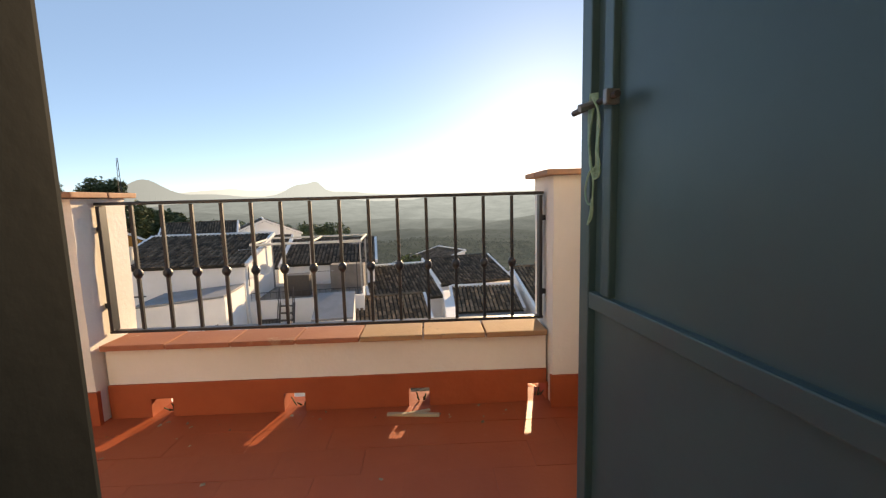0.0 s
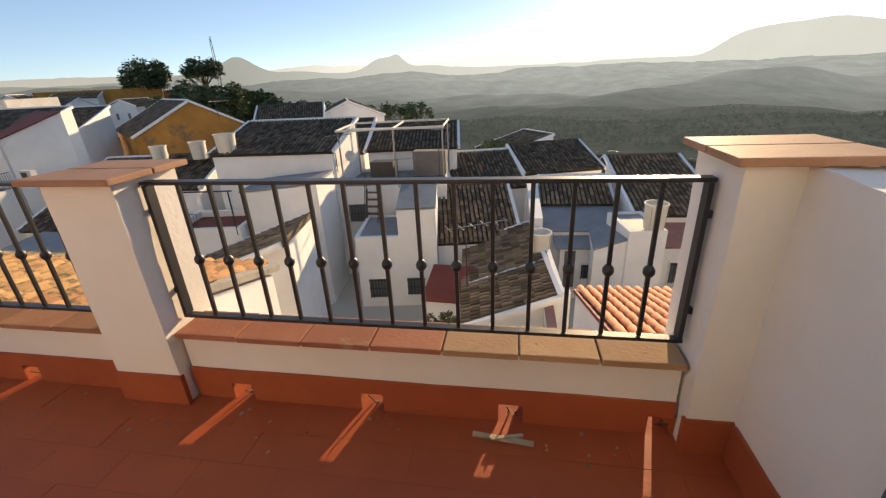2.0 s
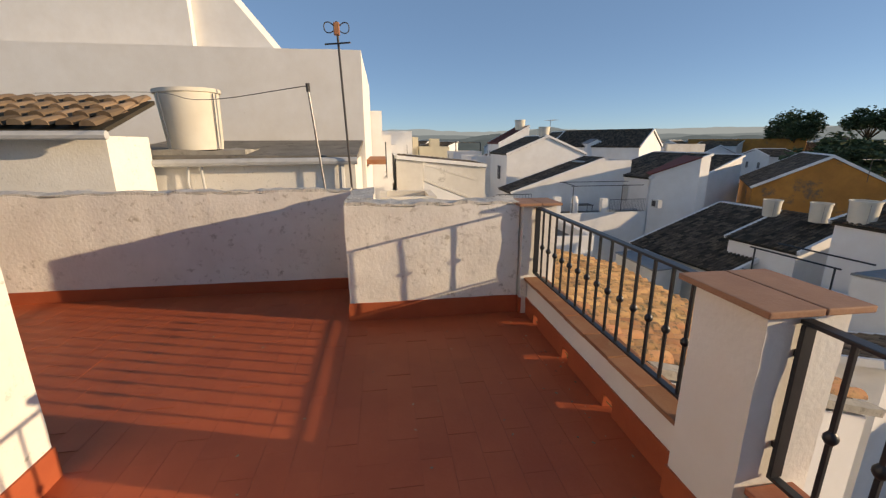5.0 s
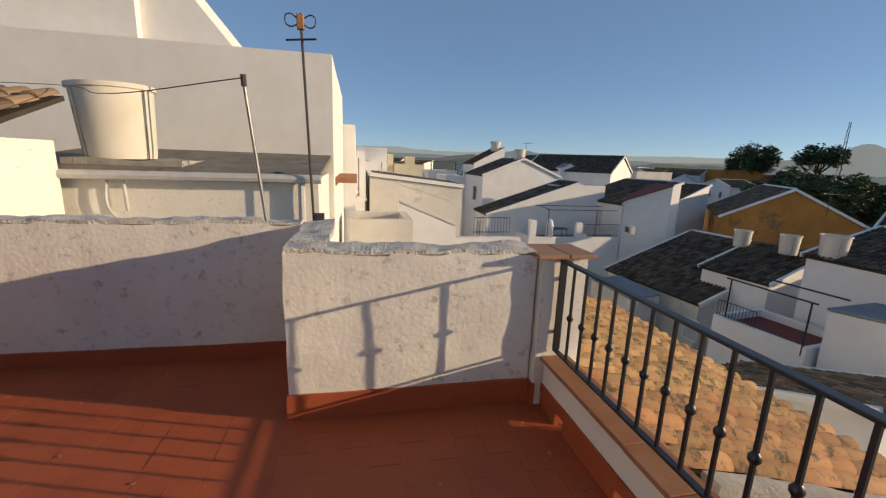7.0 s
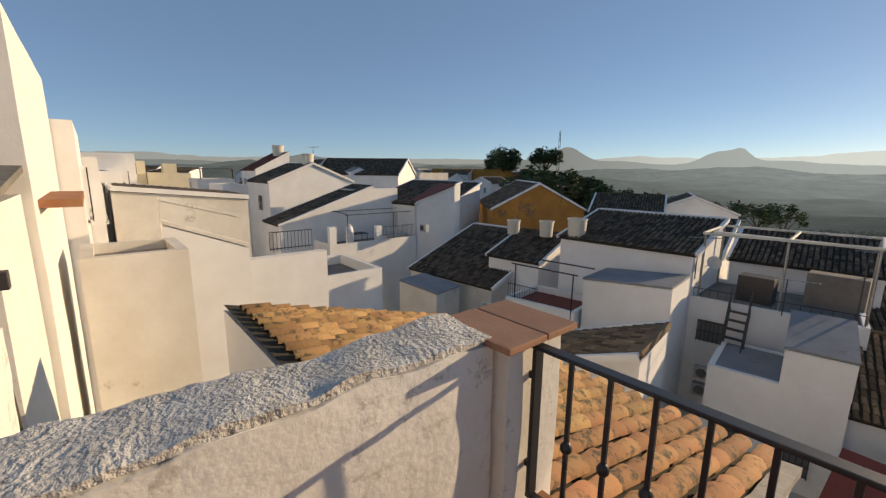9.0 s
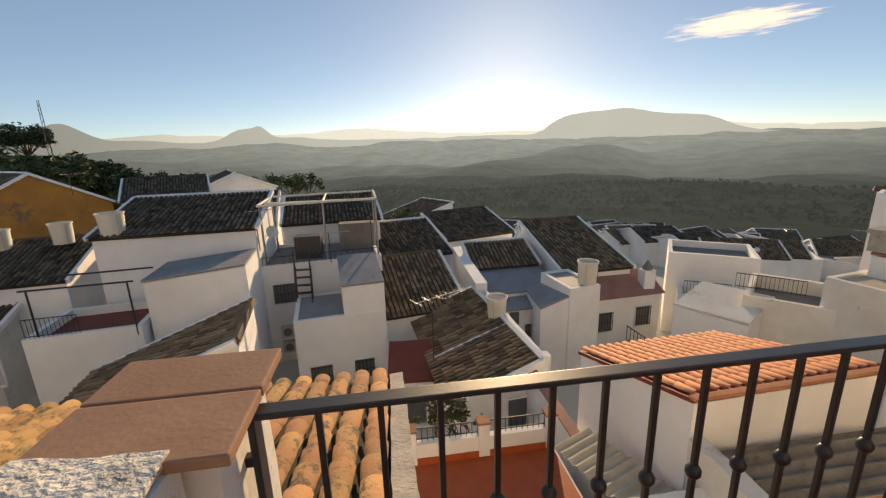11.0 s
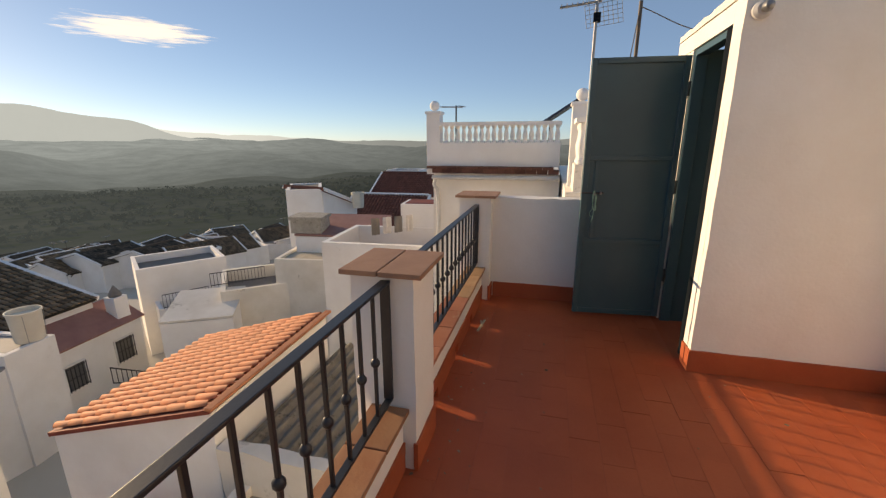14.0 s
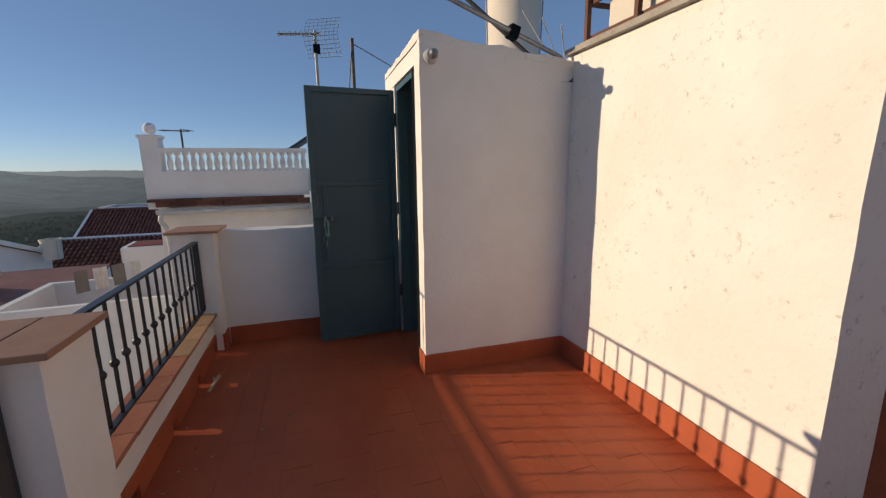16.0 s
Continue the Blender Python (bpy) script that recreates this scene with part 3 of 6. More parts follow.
tagged(link("trim_west_ledge", box_bm((-6.0, -1.30, -0.30), (-4.152, 0.135, -0.03)), M["concrete"]), "weathered mortar ledge outside the low wall", "ledge", kind="structure")
tagged(link("floor_recess", box_bm((-4.96, -6.0, -0.30), (-4.152, -1.302, -0.0025)), M["red_base"]), "recess floor bed painted dark red", "floor", kind="structure")
floor = tagged(link("floor", box_bm((-4.15, -6.0, -0.30), (0.35, 0.135, -0.0025)), M["red_base"]), "terrace floor bed painted dark red", "floor", kind="structure")
stair_floor = tagged(link("stair_landing", box_bm((-0.82, -2.525, -0.30), (0.14, -1.50, -0.192), None), M["concrete"]), "grey concrete landing inside the stair house", "floor", kind="structure")


def parapet_wall(x0, x1, name):
    """Low wall with square drain holes through it at the floor, capped with clay coping tiles."""
    y0, y1 = 0.012, 0.130
    holes = [h for h in HOLES if x0 < h < x1]
    root = tagged(new(name), "low white plastered parapet with clay coping", "wall", kind="structure")
    edges = [x0] + [e for h in holes for e in (h - 0.044, h + 0.044)] + [x1]
    bm = bmesh.new()
    for a, b in zip(edges[::2], edges[1::2]):
        add_box(bm, (a, y0 - 0.008, -0.012), (b, y1, 0.078))
    part("base", bm, M["red_base"], root)
    part("band", plaster_bm((x0, y0 - 0.010, 0.078), (x1, y1, 0.140), 0.08, 0.003), M["red_base"], root)
    part("body", plaster_bm((x0, y0, 0.140), (x1, y1, LEDGE_Z - 0.02), 0.08, 0.004), M["plaster"], root)
    n = round((x1 - x0) / 0.265)
    for i in range(n):
        a, b = x0 + (x1 - x0) * i / n + 0.003, x0 + (x1 - x0) * (i + 1) / n - 0.003
        r = random.uniform(-0.003, 0.003)
        part("coping_tile", box_bm((a, -0.022 + r, LEDGE_Z - 0.022), (b, 0.150 + r, LEDGE_Z + random.uniform(-0.002, 0.002)), None, 0.004), M["terracotta" if x1 < -2.0 else "coping_red" if b < -0.75 else "coping_pale"], root)
    return root


parapet_wall(P1[1], P0[0], "wall_north_1")
parapet_wall(P2[1], P1[0], "wall_north_2")


def pillar(x, y0, y1, z, label, rough="plaster"):
    root = thing("pillar", label, "pillar", "terrace pillars")
    part("body", plaster_bm((x[0] + 0.01, y0 + 0.01, 0.0), (x[1] - 0.01, y1 - 0.01, z - 0.022), 0.06, 0.006), M[rough], root)
    part("skirting", plaster_bm((x[0], y0, 0.0), (x[1], y0 + 0.02, 0.138), 0.06, 0.002), M["red_base"], root, "dark red painted skirting")
    mid = (y0 + y1) / 2
    for a, b in ((y0 - 0.035, mid - 0.003), (mid + 0.003, y1 + 0.02)):
        part("cap_tile", box_bm((x[0] - 0.03, a, z - 0.022), (x[1] + 0.03, b, z), None, 0.004), M["tile_brown"], root)
    return root


pillar(P1, -0.055, 0.235, 0.925, "white plastered pillar with brown clay cap tiles")
pillar(P2, -0.055, 0.235, 0.915, "worn white pillar with brown cap tiles by the rough wall", "plaster_worn")
pillar(P0, -0.065, 0.235, 0.965, "white plastered corner pillar with brown cap tiles")


def wall(name, a, b, mat="plaster", amp=0.007, top=0.0, step=0.1, label="white plastered terrace wall"):
    return tagged(link(name, plaster_bm(a, b, step, amp, top), M[mat]), label, "wall", kind="structure")


wall("wall_east", (0.145, -1.46, 0), (0.33, -0.050, WALL_Z), "plaster", 0.006, 0.01)
wall("wall_west", (-4.205, -1.41, 0), (-3.985, -0.058, 0.905), "plaster_rough", 0.010, 0.022, 0.05, "rough white plastered low wall with crumbling top")
wall("wall_west_return", (-4.97, -1.41, 0), (-4.209, -1.20, 0.915), "plaster_rough", 0.010, 0.022, 0.05, "rough white plastered return wall")
wall("wall_west_recess", (-4.97, -6.0, 0), (-4.76, -1.414, 0.935), "plaster_rough", 0.010, 0.02, 0.06, "rough white low wall beyond the terrace recess")
for nm, a, b in (("trim_west_top", (-4.20, -1.405, 0.905), (-3.99, -0.062, 0.930)), ("trim_return_top", (-4.96, -1.405, 0.915), (-4.204, -1.205, 0.938)), ("trim_recess_top", (-4.965, -6.0, 0.935), (-4.765, -1.42, 0.957))):
    tagged(link(nm, plaster_bm(a, b, 0.03, 0.012, 0.026), M["mortar_rough"]), "crumbling rough mortar on the wall's top", "coping", kind="structure")
wall("wall_south", (-2.56, -2.86, 0), (0.15, -2.53, 2.13), "plaster_worn", 0.006, 0.0, 0.12, "tall weathered white party wall")
wall("wall_store_east", (-1.30, -6.0, 0), (-1.10, -2.864, 2.04), "concrete", 0.006, 0.0, 0.2, "dark bare wall of the open store")
# roof out of view, assumed from the dark recess, to keep sun off it
wall("wall_store_roof", (-2.56, -6.3, 2.046), (0.15, -2.864, 2.12), "concrete", 0.006, 0.0, 0.3, "assumed concrete roof shading the open store")
wall("wall_back_close", (-4.97, -6.3, 0), (-1.10, -6.004, 2.04), "plaster_worn", 0.006, 0.0, 0.2, "white wall closing the recess")
tagged(link("trim_south", plaster_bm((-2.61, -2.862, 2.132), (-0.84, -2.49, 2.168), 0.12, 0.006), M["concrete"]), "thin grey coping slab on the party wall", "coping", kind="structure")



def baseboard(name, a, b):
    return tagged(link(name, plaster_bm(a, b, 0.09, 0.002, 0.004), M["red_base"]), "dark red painted skirting band", "skirting", kind="structure")


baseboard("baseboard_east", (0.133, -1.46, 0), (0.149, -0.075, 0.14))
baseboard("baseboard_west", (-3.993, -1.418, 0), (-3.972, -0.06, 0.145))
baseboard("baseboard_return", (-4.75, -1.422, 0), (-3.975, -1.404, 0.11))
baseboard("baseboard_recess", (-4.77, -6.0, 0), (-4.748, -1.424, 0.11))
baseboard("baseboard_south", (-2.562, -2.536, 0), (-0.90, -2.516, 0.145))

# stair house: side, front with the doorway, far side, roof
SH_X, SH_Y = -0.885, -1.465


def sloped(bm):
    """The stair house's top falls towards the party wall."""
    for v in bm.verts:
        if v.co.z > 2.0:
            v.co.z -= 0.11 * (SH_Y - v.co.y) / 1.07
    return bm


tagged(link("wall_stair_west", sloped(plaster_bm((SH_X, -2.545, -0.19), (SH_X + 0.058, SH_Y, 2.165), 0.1, 0.006, 0.012)), M["plaster"]), "white plastered side of the stair house", "wall", kind="structure")
wall("wall_stair_front", (SH_X + 0.060, SH_Y - 0.13, -0.19), (-0.745, SH_Y, 2.15), "plaster", 0.004, 0.0, 0.08, "white plastered front of the stair house")
wall("wall_stair_lintel", (-0.743, SH_Y - 0.13, 2.04), (0.33, SH_Y, 2.15), "plaster", 0.004, 0.0, 0.08, "white plastered lintel over the doorway")
wall("wall_stair_jamb", (-0.045, SH_Y - 0.13, -0.19), (0.33, SH_Y - 0.004, 2.038), "plaster", 0.004, 0.0, 0.1, "white plastered jamb beside the door")
wall("wall_stair_east", (0.15, -2.527, -0.19), (0.33, SH_Y - 0.134, 2.03), "plaster", 0.004, 0.0, 0.15, "white plastered far side of the stair house")
tagged(link("ceiling", sloped(plaster_bm((SH_X - 0.002, -2.545, 2.158), (0.332, SH_Y + 0.003, 2.205), 0.06, 0.008, 0.025)), M["plaster_worn"]), "worn plaster slab roofing the stair house", "roof slab", kind="structure")
baseboard("baseboard_stair_west", (SH_X - 0.014, -2.52, 0), (SH_X + 0.004, SH_Y + 0.012, 0.14))
baseboard("baseboard_stair_front", (SH_X + 0.006, SH_Y - 0.004, 0), (-0.75, SH_Y + 0.012, 0.14))

# steel door, swung open against the east side
door = thing("door", "open blue-grey sheet steel door with rails and a bolt", "door")
door.matrix_basis = pose(-0.075, SH_Y + 0.012, 0.03, 0, 0, 95.5)
LW, LH = 0.67, 1.97
part("sheet", box_bm((0.02, -0.004, 0.02), (LW - 0.02, 0.004, LH - 0.02)), M["door_paint"], door)
for nm, a, b in (("stile", (0, -0.02, 0), (0.04, 0.02, LH)), ("stile", (LW - 0.04, -0.02, 0), (LW, 0.02, LH)), ("rail", (0.041, -0.019, 0), (LW - 0.041, 0.019, 0.04)),
                 ("rail", (0.041, -0.019, LH - 0.04), (LW - 0.041, 0.019, LH)), ("rail", (0.041, -0.019, 0.60), (LW - 0.041, 0.019, 0.635)), ("rail", (0.041, -0.019, 1.245), (LW - 0.041, 0.019, 1.28)),
                 ("stile", (LW - 0.115, -0.018, 0.637), (LW - 0.085, 0.018, 1.243))):
    part(nm, box_bm(a, b, None, 0.003), M["door_paint"], door)
bolt = part("bolt", tubes_bm([((LW - 0.16, 0.034, 1.0), (LW + 0.005, 0.034, 1.0))], 0.006, 10), M["steel_dark"], door, "sliding steel bolt")
part("bolt_guide", box_bm((LW - 0.145, 0.020, 0.987), (LW - 0.132, 0.046, 1.013), None, 0.003), M["steel"], bolt)
part("bolt_knob", tubes_bm([((LW - 0.09, 0.034, 1.0), (LW - 0.09, 0.068, 0.99))], 0.007, 8), M["steel"], bolt)
for zz in (0.3, 1.0, 1.7):
    part("hinge", tubes_bm([((-0.012, 0.0, zz), (-0.012, 0.0, zz + 0.10))], 0.011, 8), M["steel_dark"], door)
fr = thing("door_frame", "dark steel door frame in the stair house doorway", "door frame")
# left jamb coloured near black, right jamb and head in the door's blue-grey
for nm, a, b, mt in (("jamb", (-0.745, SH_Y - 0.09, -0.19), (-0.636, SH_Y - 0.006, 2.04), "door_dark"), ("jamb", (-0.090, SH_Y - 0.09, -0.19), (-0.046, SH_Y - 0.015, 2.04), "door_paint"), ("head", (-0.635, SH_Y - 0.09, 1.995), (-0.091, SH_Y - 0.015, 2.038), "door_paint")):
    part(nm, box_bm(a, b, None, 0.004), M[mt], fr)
part("lining", box_bm((-0.074, -2.52, -0.185), (-0.058, SH_Y - 0.094, 2.03), None, 0.003), M["door_paint"], fr, "dark blue-grey sheet steel lining")


def cord(name, pts, r, mat, parent=None, label="", category="", n=6):
    """A bent cord or pipe through the points."""
    cu = bpy.data.curves.new(name, "CURVE")
    cu.dimensions, cu.bevel_depth, cu.bevel_resolution, cu.resolution_u = "3D", r, 1, n
    sp = cu.splines.new("BEZIER")
    sp.bezier_points.add(len(pts) - 1)
    for p, co in zip(sp.bezier_points, pts):
        p.co = co
        p.handle_left_type = p.handle_right_type = "AUTO"
    tmp = bpy.data.objects.new(name, cu)
    me = bpy.data.meshes.new_from_object(tmp)
    bpy.data.objects.remove(tmp)
    bpy.data.curves.remove(cu)
    me.materials.clear()
    me.materials.append(mat)
    ob = new(name, me)
    if parent:
        ob.parent = parent
    return tagged(ob, label, category)


rope = thing("rope", "pale green cord looped over the door bolt", "rope", at=door.matrix_basis @ Matrix.Translation((LW - 0.095, 0.036, 0.505)) @ Matrix.Diagonal((0.46, 0.46, 0.47, 1)))
for k in range(5):
    o = 0.006 * k
    cord("loop", [(0.0 + o, 0.004 * k, 1.09), (0.016 + o, 0.014, 0.99), (0.024 - o * 0.5, 0.016, 0.87 - 0.012 * k), (0.006 - o, 0.010, 0.80 - 0.01 * k), (-0.014 - o * 0.6, 0.008, 0.88), (-0.008 - o, 0.002 * k, 1.0), (0.0 + o, 0.004 * k, 1.09)], 0.0046, M["rope"], rope)
cord("loop", [(0.01, 0.012, 0.81), (0.05, 0.015, 0.75), (0.055, 0.013, 0.68), (0.02, 0.012, 0.66), (0.0, 0.011, 0.71), (0.004, 0.012, 0.79)], 0.0046, M["rope"], rope)
cord("tail", [(0.008, 0.012, 0.68), (0.016, 0.014, 0.62), (0.034, 0.016, 0.575)], 0.0046, M["rope"], rope)
cord("tail", [(0.004, 0.010, 0.68), (0.010, 0.010, 0.61), (0.030, 0.012, 0.585)], 0.0046, M["rope"], rope)


# iron railings between the pillars
def railing(x0, x1, bars):
    y = 0.066
    root = thing("railing", "black wrought iron railing with knobbed bars on the parapet", "railing", "terrace railings", at=Matrix.Translation((0, y, 0)))
    z0, z1 = LEDGE_Z + 0.035, RAIL_Z
    part("top_rail", box_bm((x0 - 0.012, -0.020, z1 - 0.013), (x1 + 0.012, 0.020, z1), None, 0.003), M["iron"], root)
    part("bottom_rail", box_bm((x0 - 0.012, -0.015, z0 - 0.006), (x1 + 0.012, 0.015, z0 + 0.006), None, 0.002), M["iron"], root)
    for x in (x0, x1):
        post = part("post", box_bm((x - 0.007, -0.020, z0 + 0.007), (x + 0.007, 0.020, z1 - 0.014), None, 0.002), M["iron"], root)
        s = -1 if x == x0 else 1
        for zz in (z0 + 0.10, z1 - 0.12):
            part("bracket", box_bm((min(x, x + s * 0.05), -0.010, zz), (max(x, x + s * 0.05), 0.010, zz + 0.022), None, 0.003), M["iron"], post)
    bm = box_bm((-0.0065, -0.0065, z0 + 0.007), (0.0065, 0.0065, z1 - 0.014), None, 0.002)
    bar_mesh = bpy.data.meshes.new("bar")
    bm.to_mesh(bar_mesh)
    bm.free()
    bar_mesh.materials.append(M["iron"])
    bm = lathe_bm([(0.008, -0.020), (0.012, -0.016), (0.018, -0.006), (0.018, 0.006), (0.012, 0.016), (0.008, 0.020)], 12)
    knob_mesh = bpy.data.meshes.new("knob")
    bm.to_mesh(knob_mesh)
    bm.free()
    knob_mesh.materials.append(M["iron"])
    for i in range(bars):
        x = x0 + (x1 - x0) * (i + 1) / (bars + 1)
        b = share("bar", bar_mesh, root, Matrix.Translation((x, 0, 0)))
        share("knob", knob_mesh, b, Matrix.Translation((0, 0, z0 + (z1 - z0) * 0.45)))
    return root


railing(P1[1] + 0.012, P0[0] - 0.012, 14)
railing(P2[1] + 0.015, P1[0] - 0.012, 14)

# debris: slats of wood by the drains, flakes and leaves
stick = thing("wood_slat", "broken pale wooden slat lying on the floor", "wood slat")
part("splinter", box_bm((-0.11, -0.008, 0.0), (0.10, 0.008, 0.010), pose(-0.56, -0.085, 0.003, 0, 0, -6)), M["wood"], stick)
part("splinter", box_bm((-0.06, -0.005, 0.010), (0.05, 0.006, 0.017), pose(-0.545, -0.082, 0.003, 0, 0, 14)), M["wood"], stick)
random.seed(5)
bm = bmesh.new()
for i in range(150):
    near = random.random() < 0.5
    x, y = random.uniform(-4.6, 0.1), (-abs(random.gauss(0, 0.12)) - 0.02 if near else random.uniform(-2.5, -0.1))
    if x < -3.8 and y > -1.45:
        continue
    s = random.uniform(0.003, 0.011)
    a = random.uniform(0, 6.28)
    m = Matrix.Translation((x, y, 0.003)) @ Matrix.Rotation(a, 4, "Z") @ Matrix.Rotation(random.uniform(-0.5, 0.5), 4, "X")
    vs = [bm.verts.new(m @ Vector(p)) for p in ((-s, -s * 0.5, 0.002), (s, -s * 0.4, 0.001), (s * 0.9, s * 0.5, 0.004), (-s * 0.6, s * 0.6, 0.002))]
    bm.faces.new(vs)
tagged(link("litter", bm, M["litter"]), "scattered plaster flakes and dry leaf bits", "litter", kind="stuff")
for hx in HOLES:
    w = thing("weed_tuft", "small dry weed growing in a drain hole", "weed", "drain weeds", at=pose(hx + 0.01, 0.03, 0.0))
    for k in range(5):
        a = random.uniform(-0.02, 0.02)
        part("leaf", tubes_bm([((a, 0.02, 0.0), (a * 1.6, random.uniform(-0.02, 0.0), random.uniform(0.02, 0.05)))], 0.003, 4), M["leaf" if hx > -0.2 else "leaf_dry"], w)

# lamp socket on the stair house corner
lamp = thing("wall_lamp", "bare bulb holder on the stair house wall", "lamp", at=pose(SH_X - 0.006, -1.53, 2.06, 0, -90, 0))
part("base", lathe_bm([(0.045, 0), (0.045, 0.02), (0.03, 0.035)], 16), M["pvc"], lamp)
part("bulb", lathe_bm([(0.014, 0.035), (0.02, 0.05), (0.028, 0.075), (0.02, 0.10), (0.004, 0.108)], 14), M["steel"], lamp, "clear bulb", True)

# aerials, tank and air conditioner over the stair house and party wall
lying = thing("aerial", "old television aerial leaning across the stair house roof", "antenna", "television aerials")
part("mast", tubes_bm([((-0.62, -1.80, 2.55), (-0.80, -2.25, 2.13))], 0.014, 8), M["steel_dark"], lying)
part("boom", tubes_bm([((-0.88, -1.45, 2.47), (-0.78, -2.50, 2.14))], 0.016, 8), M["steel"], lying)
part("clamp", box_bm((-0.035, -0.035, -0.04), (0.035, 0.035, 0.04), pose(-0.80, -2.12, 2.265, 18, 0, 0), 0.006), M["door_dark"], lying, "black plastic clamp")
for k in range(3):
    part("element", tubes_bm([((-0.70 - 0.05 * k, -2.24 - 0.12 * k, 2.44 - 0.05 * k), (-0.62 + 0.06 * k, -2.52 - 0.10 * k, 2.17))], 0.005, 6), M["pvc"], lying)
cage = thing("tank_cage", "rusty steel cage round a cream tank on the store roof", "tank cage")
for px, py in ((-1.35, -3.1), (-0.22, -3.1), (-1.35, -3.8), (-0.22, -3.8), (-0.80, -3.1)):
    part("post", box_bm((px - 0.02, py - 0.02, 2.12), (px + 0.02, py + 0.02, 2.95), None, 0.003), M["rust"], cage)
for zz in (2.44, 2.72):
    part("rail", box_bm((-1.37, -3.145, zz), (-0.20, -3.122, zz + 0.04), None, 0.003), M["rust"], cage)
    part("rail", box_bm((-0.198, -3.80, zz), (-0.176, -3.10, zz + 0.04), None, 0.003), M["rust"], cage)
part("tank", box_bm((-1.25, -3.72, 2.125), (-0.34, -3.20, 2.90), None, 0.05), M["tank"], cage, "cream plastic tank")
water_tank(1.85, -3.45, 2.25, 0.36, 1.45, "tall cream water tank behind the party wall")
plinth = tagged(link("tank_plinth", box_bm((0.34, -5.6, -12.0), (3.5, -2.7, 2.25)), M["white"]), "white masonry plinth behind the party wall", "plinth", kind="structure")


def ac_unit(m, label="white air conditioning unit on a wall"):
    root = thing("air_conditioner", label, "air conditioner", "air conditioners", at=m)
    part("body", box_bm((0, 0, 0), (0.8, 0.3, 0.55), None, 0.012), M["pvc"], root)
    part("grille", lathe_bm([(0.21, 0), (0.21, 0.012), (0.17, 0.02), (0.03, 0.02)], 20, pose(0.3, 0, 0.28, 90, 0, 0)), M["deck"], root)
    return root


ac_unit(pose(1.9, -3.95, 2.25, 0, 0, -70), "white air conditioning unit behind the party wall")
grid = thing("aerial", "grid television aerial on a tall mast beside the terrace", "antenna", "television aerials", at=pose(2.1, -0.95, 0.0))
part("mast", tubes_bm([((0, 0, -3.0), (0, 0, 3.03))], 0.018, 8), M["steel"], grid)
boom = part("boom", tubes_bm([((0, 0.42, 2.96), (0, -0.05, 3.0))], 0.014, 6), M["steel"], grid)
for k in range(6):
    part("element", tubes_bm([((-0.10, 0.40 - 0.06 * k, 2.965 + 0.005 * k), (0.10, 0.40 - 0.06 * k, 2.965 + 0.005 * k))], 0.005, 5), M["steel"], boom)
part("amplifier", box_bm((-0.03, -0.05, 2.78), (0.05, 0.03, 2.88), None, 0.006), M["door_dark"], grid)
for s0, lean0 in ((1, 24), (-1, -24)):
    bm = bmesh.new()
    for k in range(9):
        add_tube(bm, (-0.22 + 0.055 * k, 0, 0), (-0.22 + 0.055 * k, 0, 0.24 * s0), 0.0028, n=4)
    for k in range(6):
        add_tube(bm, (-0.22, 0, 0.048 * k * s0), (0.22, 0, 0.048 * k * s0), 0.0028, n=4)
    bm.transform(pose(0.0, -0.06, 2.98, lean0, 0, 62))
    part("grid", bm, M["steel"], grid)
pole = thing("pole", "dark thin cable pole beside the terrace", "pole", at=pose(1.3, -1.30, 0))
part("shaft", tubes_bm([((0, 0, -3), (0, 0, 2.75))], 0.018, 8), M["steel_dark"], pole)
cord("cable", [(0, 0, 2.7), (0.5, -0.7, 2.55), (1.0, -1.5, 2.6)], 0.005, M["steel_dark"], pole)
cord("cable", [(0, 0, 2.72), (-0.05, 0.05, 2.3), (-0.15, 0.1, 1.9)], 0.005, M["steel_dark"], pole)


# ---- own house and the next roofs ----
tagged(link("wall_own_house", box_bm((-3.60, 0.02, -12), (0.33, 0.205, -0.302)), M["white"]), "white outer wall below the terrace", "wall", kind="structure")
tagged(link("wall_own_body", box_bm((-6.0, -6.0, -12), (0.33, 0.015, -0.304)), M["white"]), "white house body under the terrace", "wall", kind="structure")

# lower roof of old clay tiles beside the terrace
K_X0, K_X1, K_EAVE, K_Z, K_S = -8.45, -3.60, 3.35, -1.08, 0.27
lower = thing("house", "low house roofed in mossy old clay tiles beside the terrace", "house")
bm = bmesh.new()
ridge_y = 0.1
zr = K_Z + K_S * (K_EAVE - ridge_y)
for x0, x1, yb in ((K_X0, -4.12, ridge_y), (-4.118, K_X1, 0.26)):
    zb2 = K_Z + K_S * (K_EAVE - yb)
    vs = [bm.verts.new(p) for p in ((x0, yb, -12), (x1, yb, -12), (x1, K_EAVE - 0.12, -12), (x0, K_EAVE - 0.12, -12),
                                    (x0, yb, zb2 - 0.06), (x1, yb, zb2 - 0.06), (x1, K_EAVE - 0.12, K_Z - 0.03), (x0, K_EAVE - 0.12, K_Z - 0.03))]
    for q in ((3, 2, 1, 0), (4, 5, 6, 7), (0, 1, 5, 4), (1, 2, 6, 5), (2, 3, 7, 6), (3, 0, 4, 7)):
        bm.faces.new([vs[i] for i in q])
part("wall", bm, M["white"], lower)
part("verge", plaster_bm((K_X1 - 0.10, 0.9, 0.0), (K_X1 + 0.04, K_EAVE, 0.08), 0.1, 0.012, 0.02, m=Matrix.Translation((0, K_EAVE, K_Z - 0.02)) @ Matrix.Rotation(-math.atan(K_S), 4, "X") @ Matrix.Translation((0, -K_EAVE, 0))), M["concrete"], lower, "lime mortar verge")

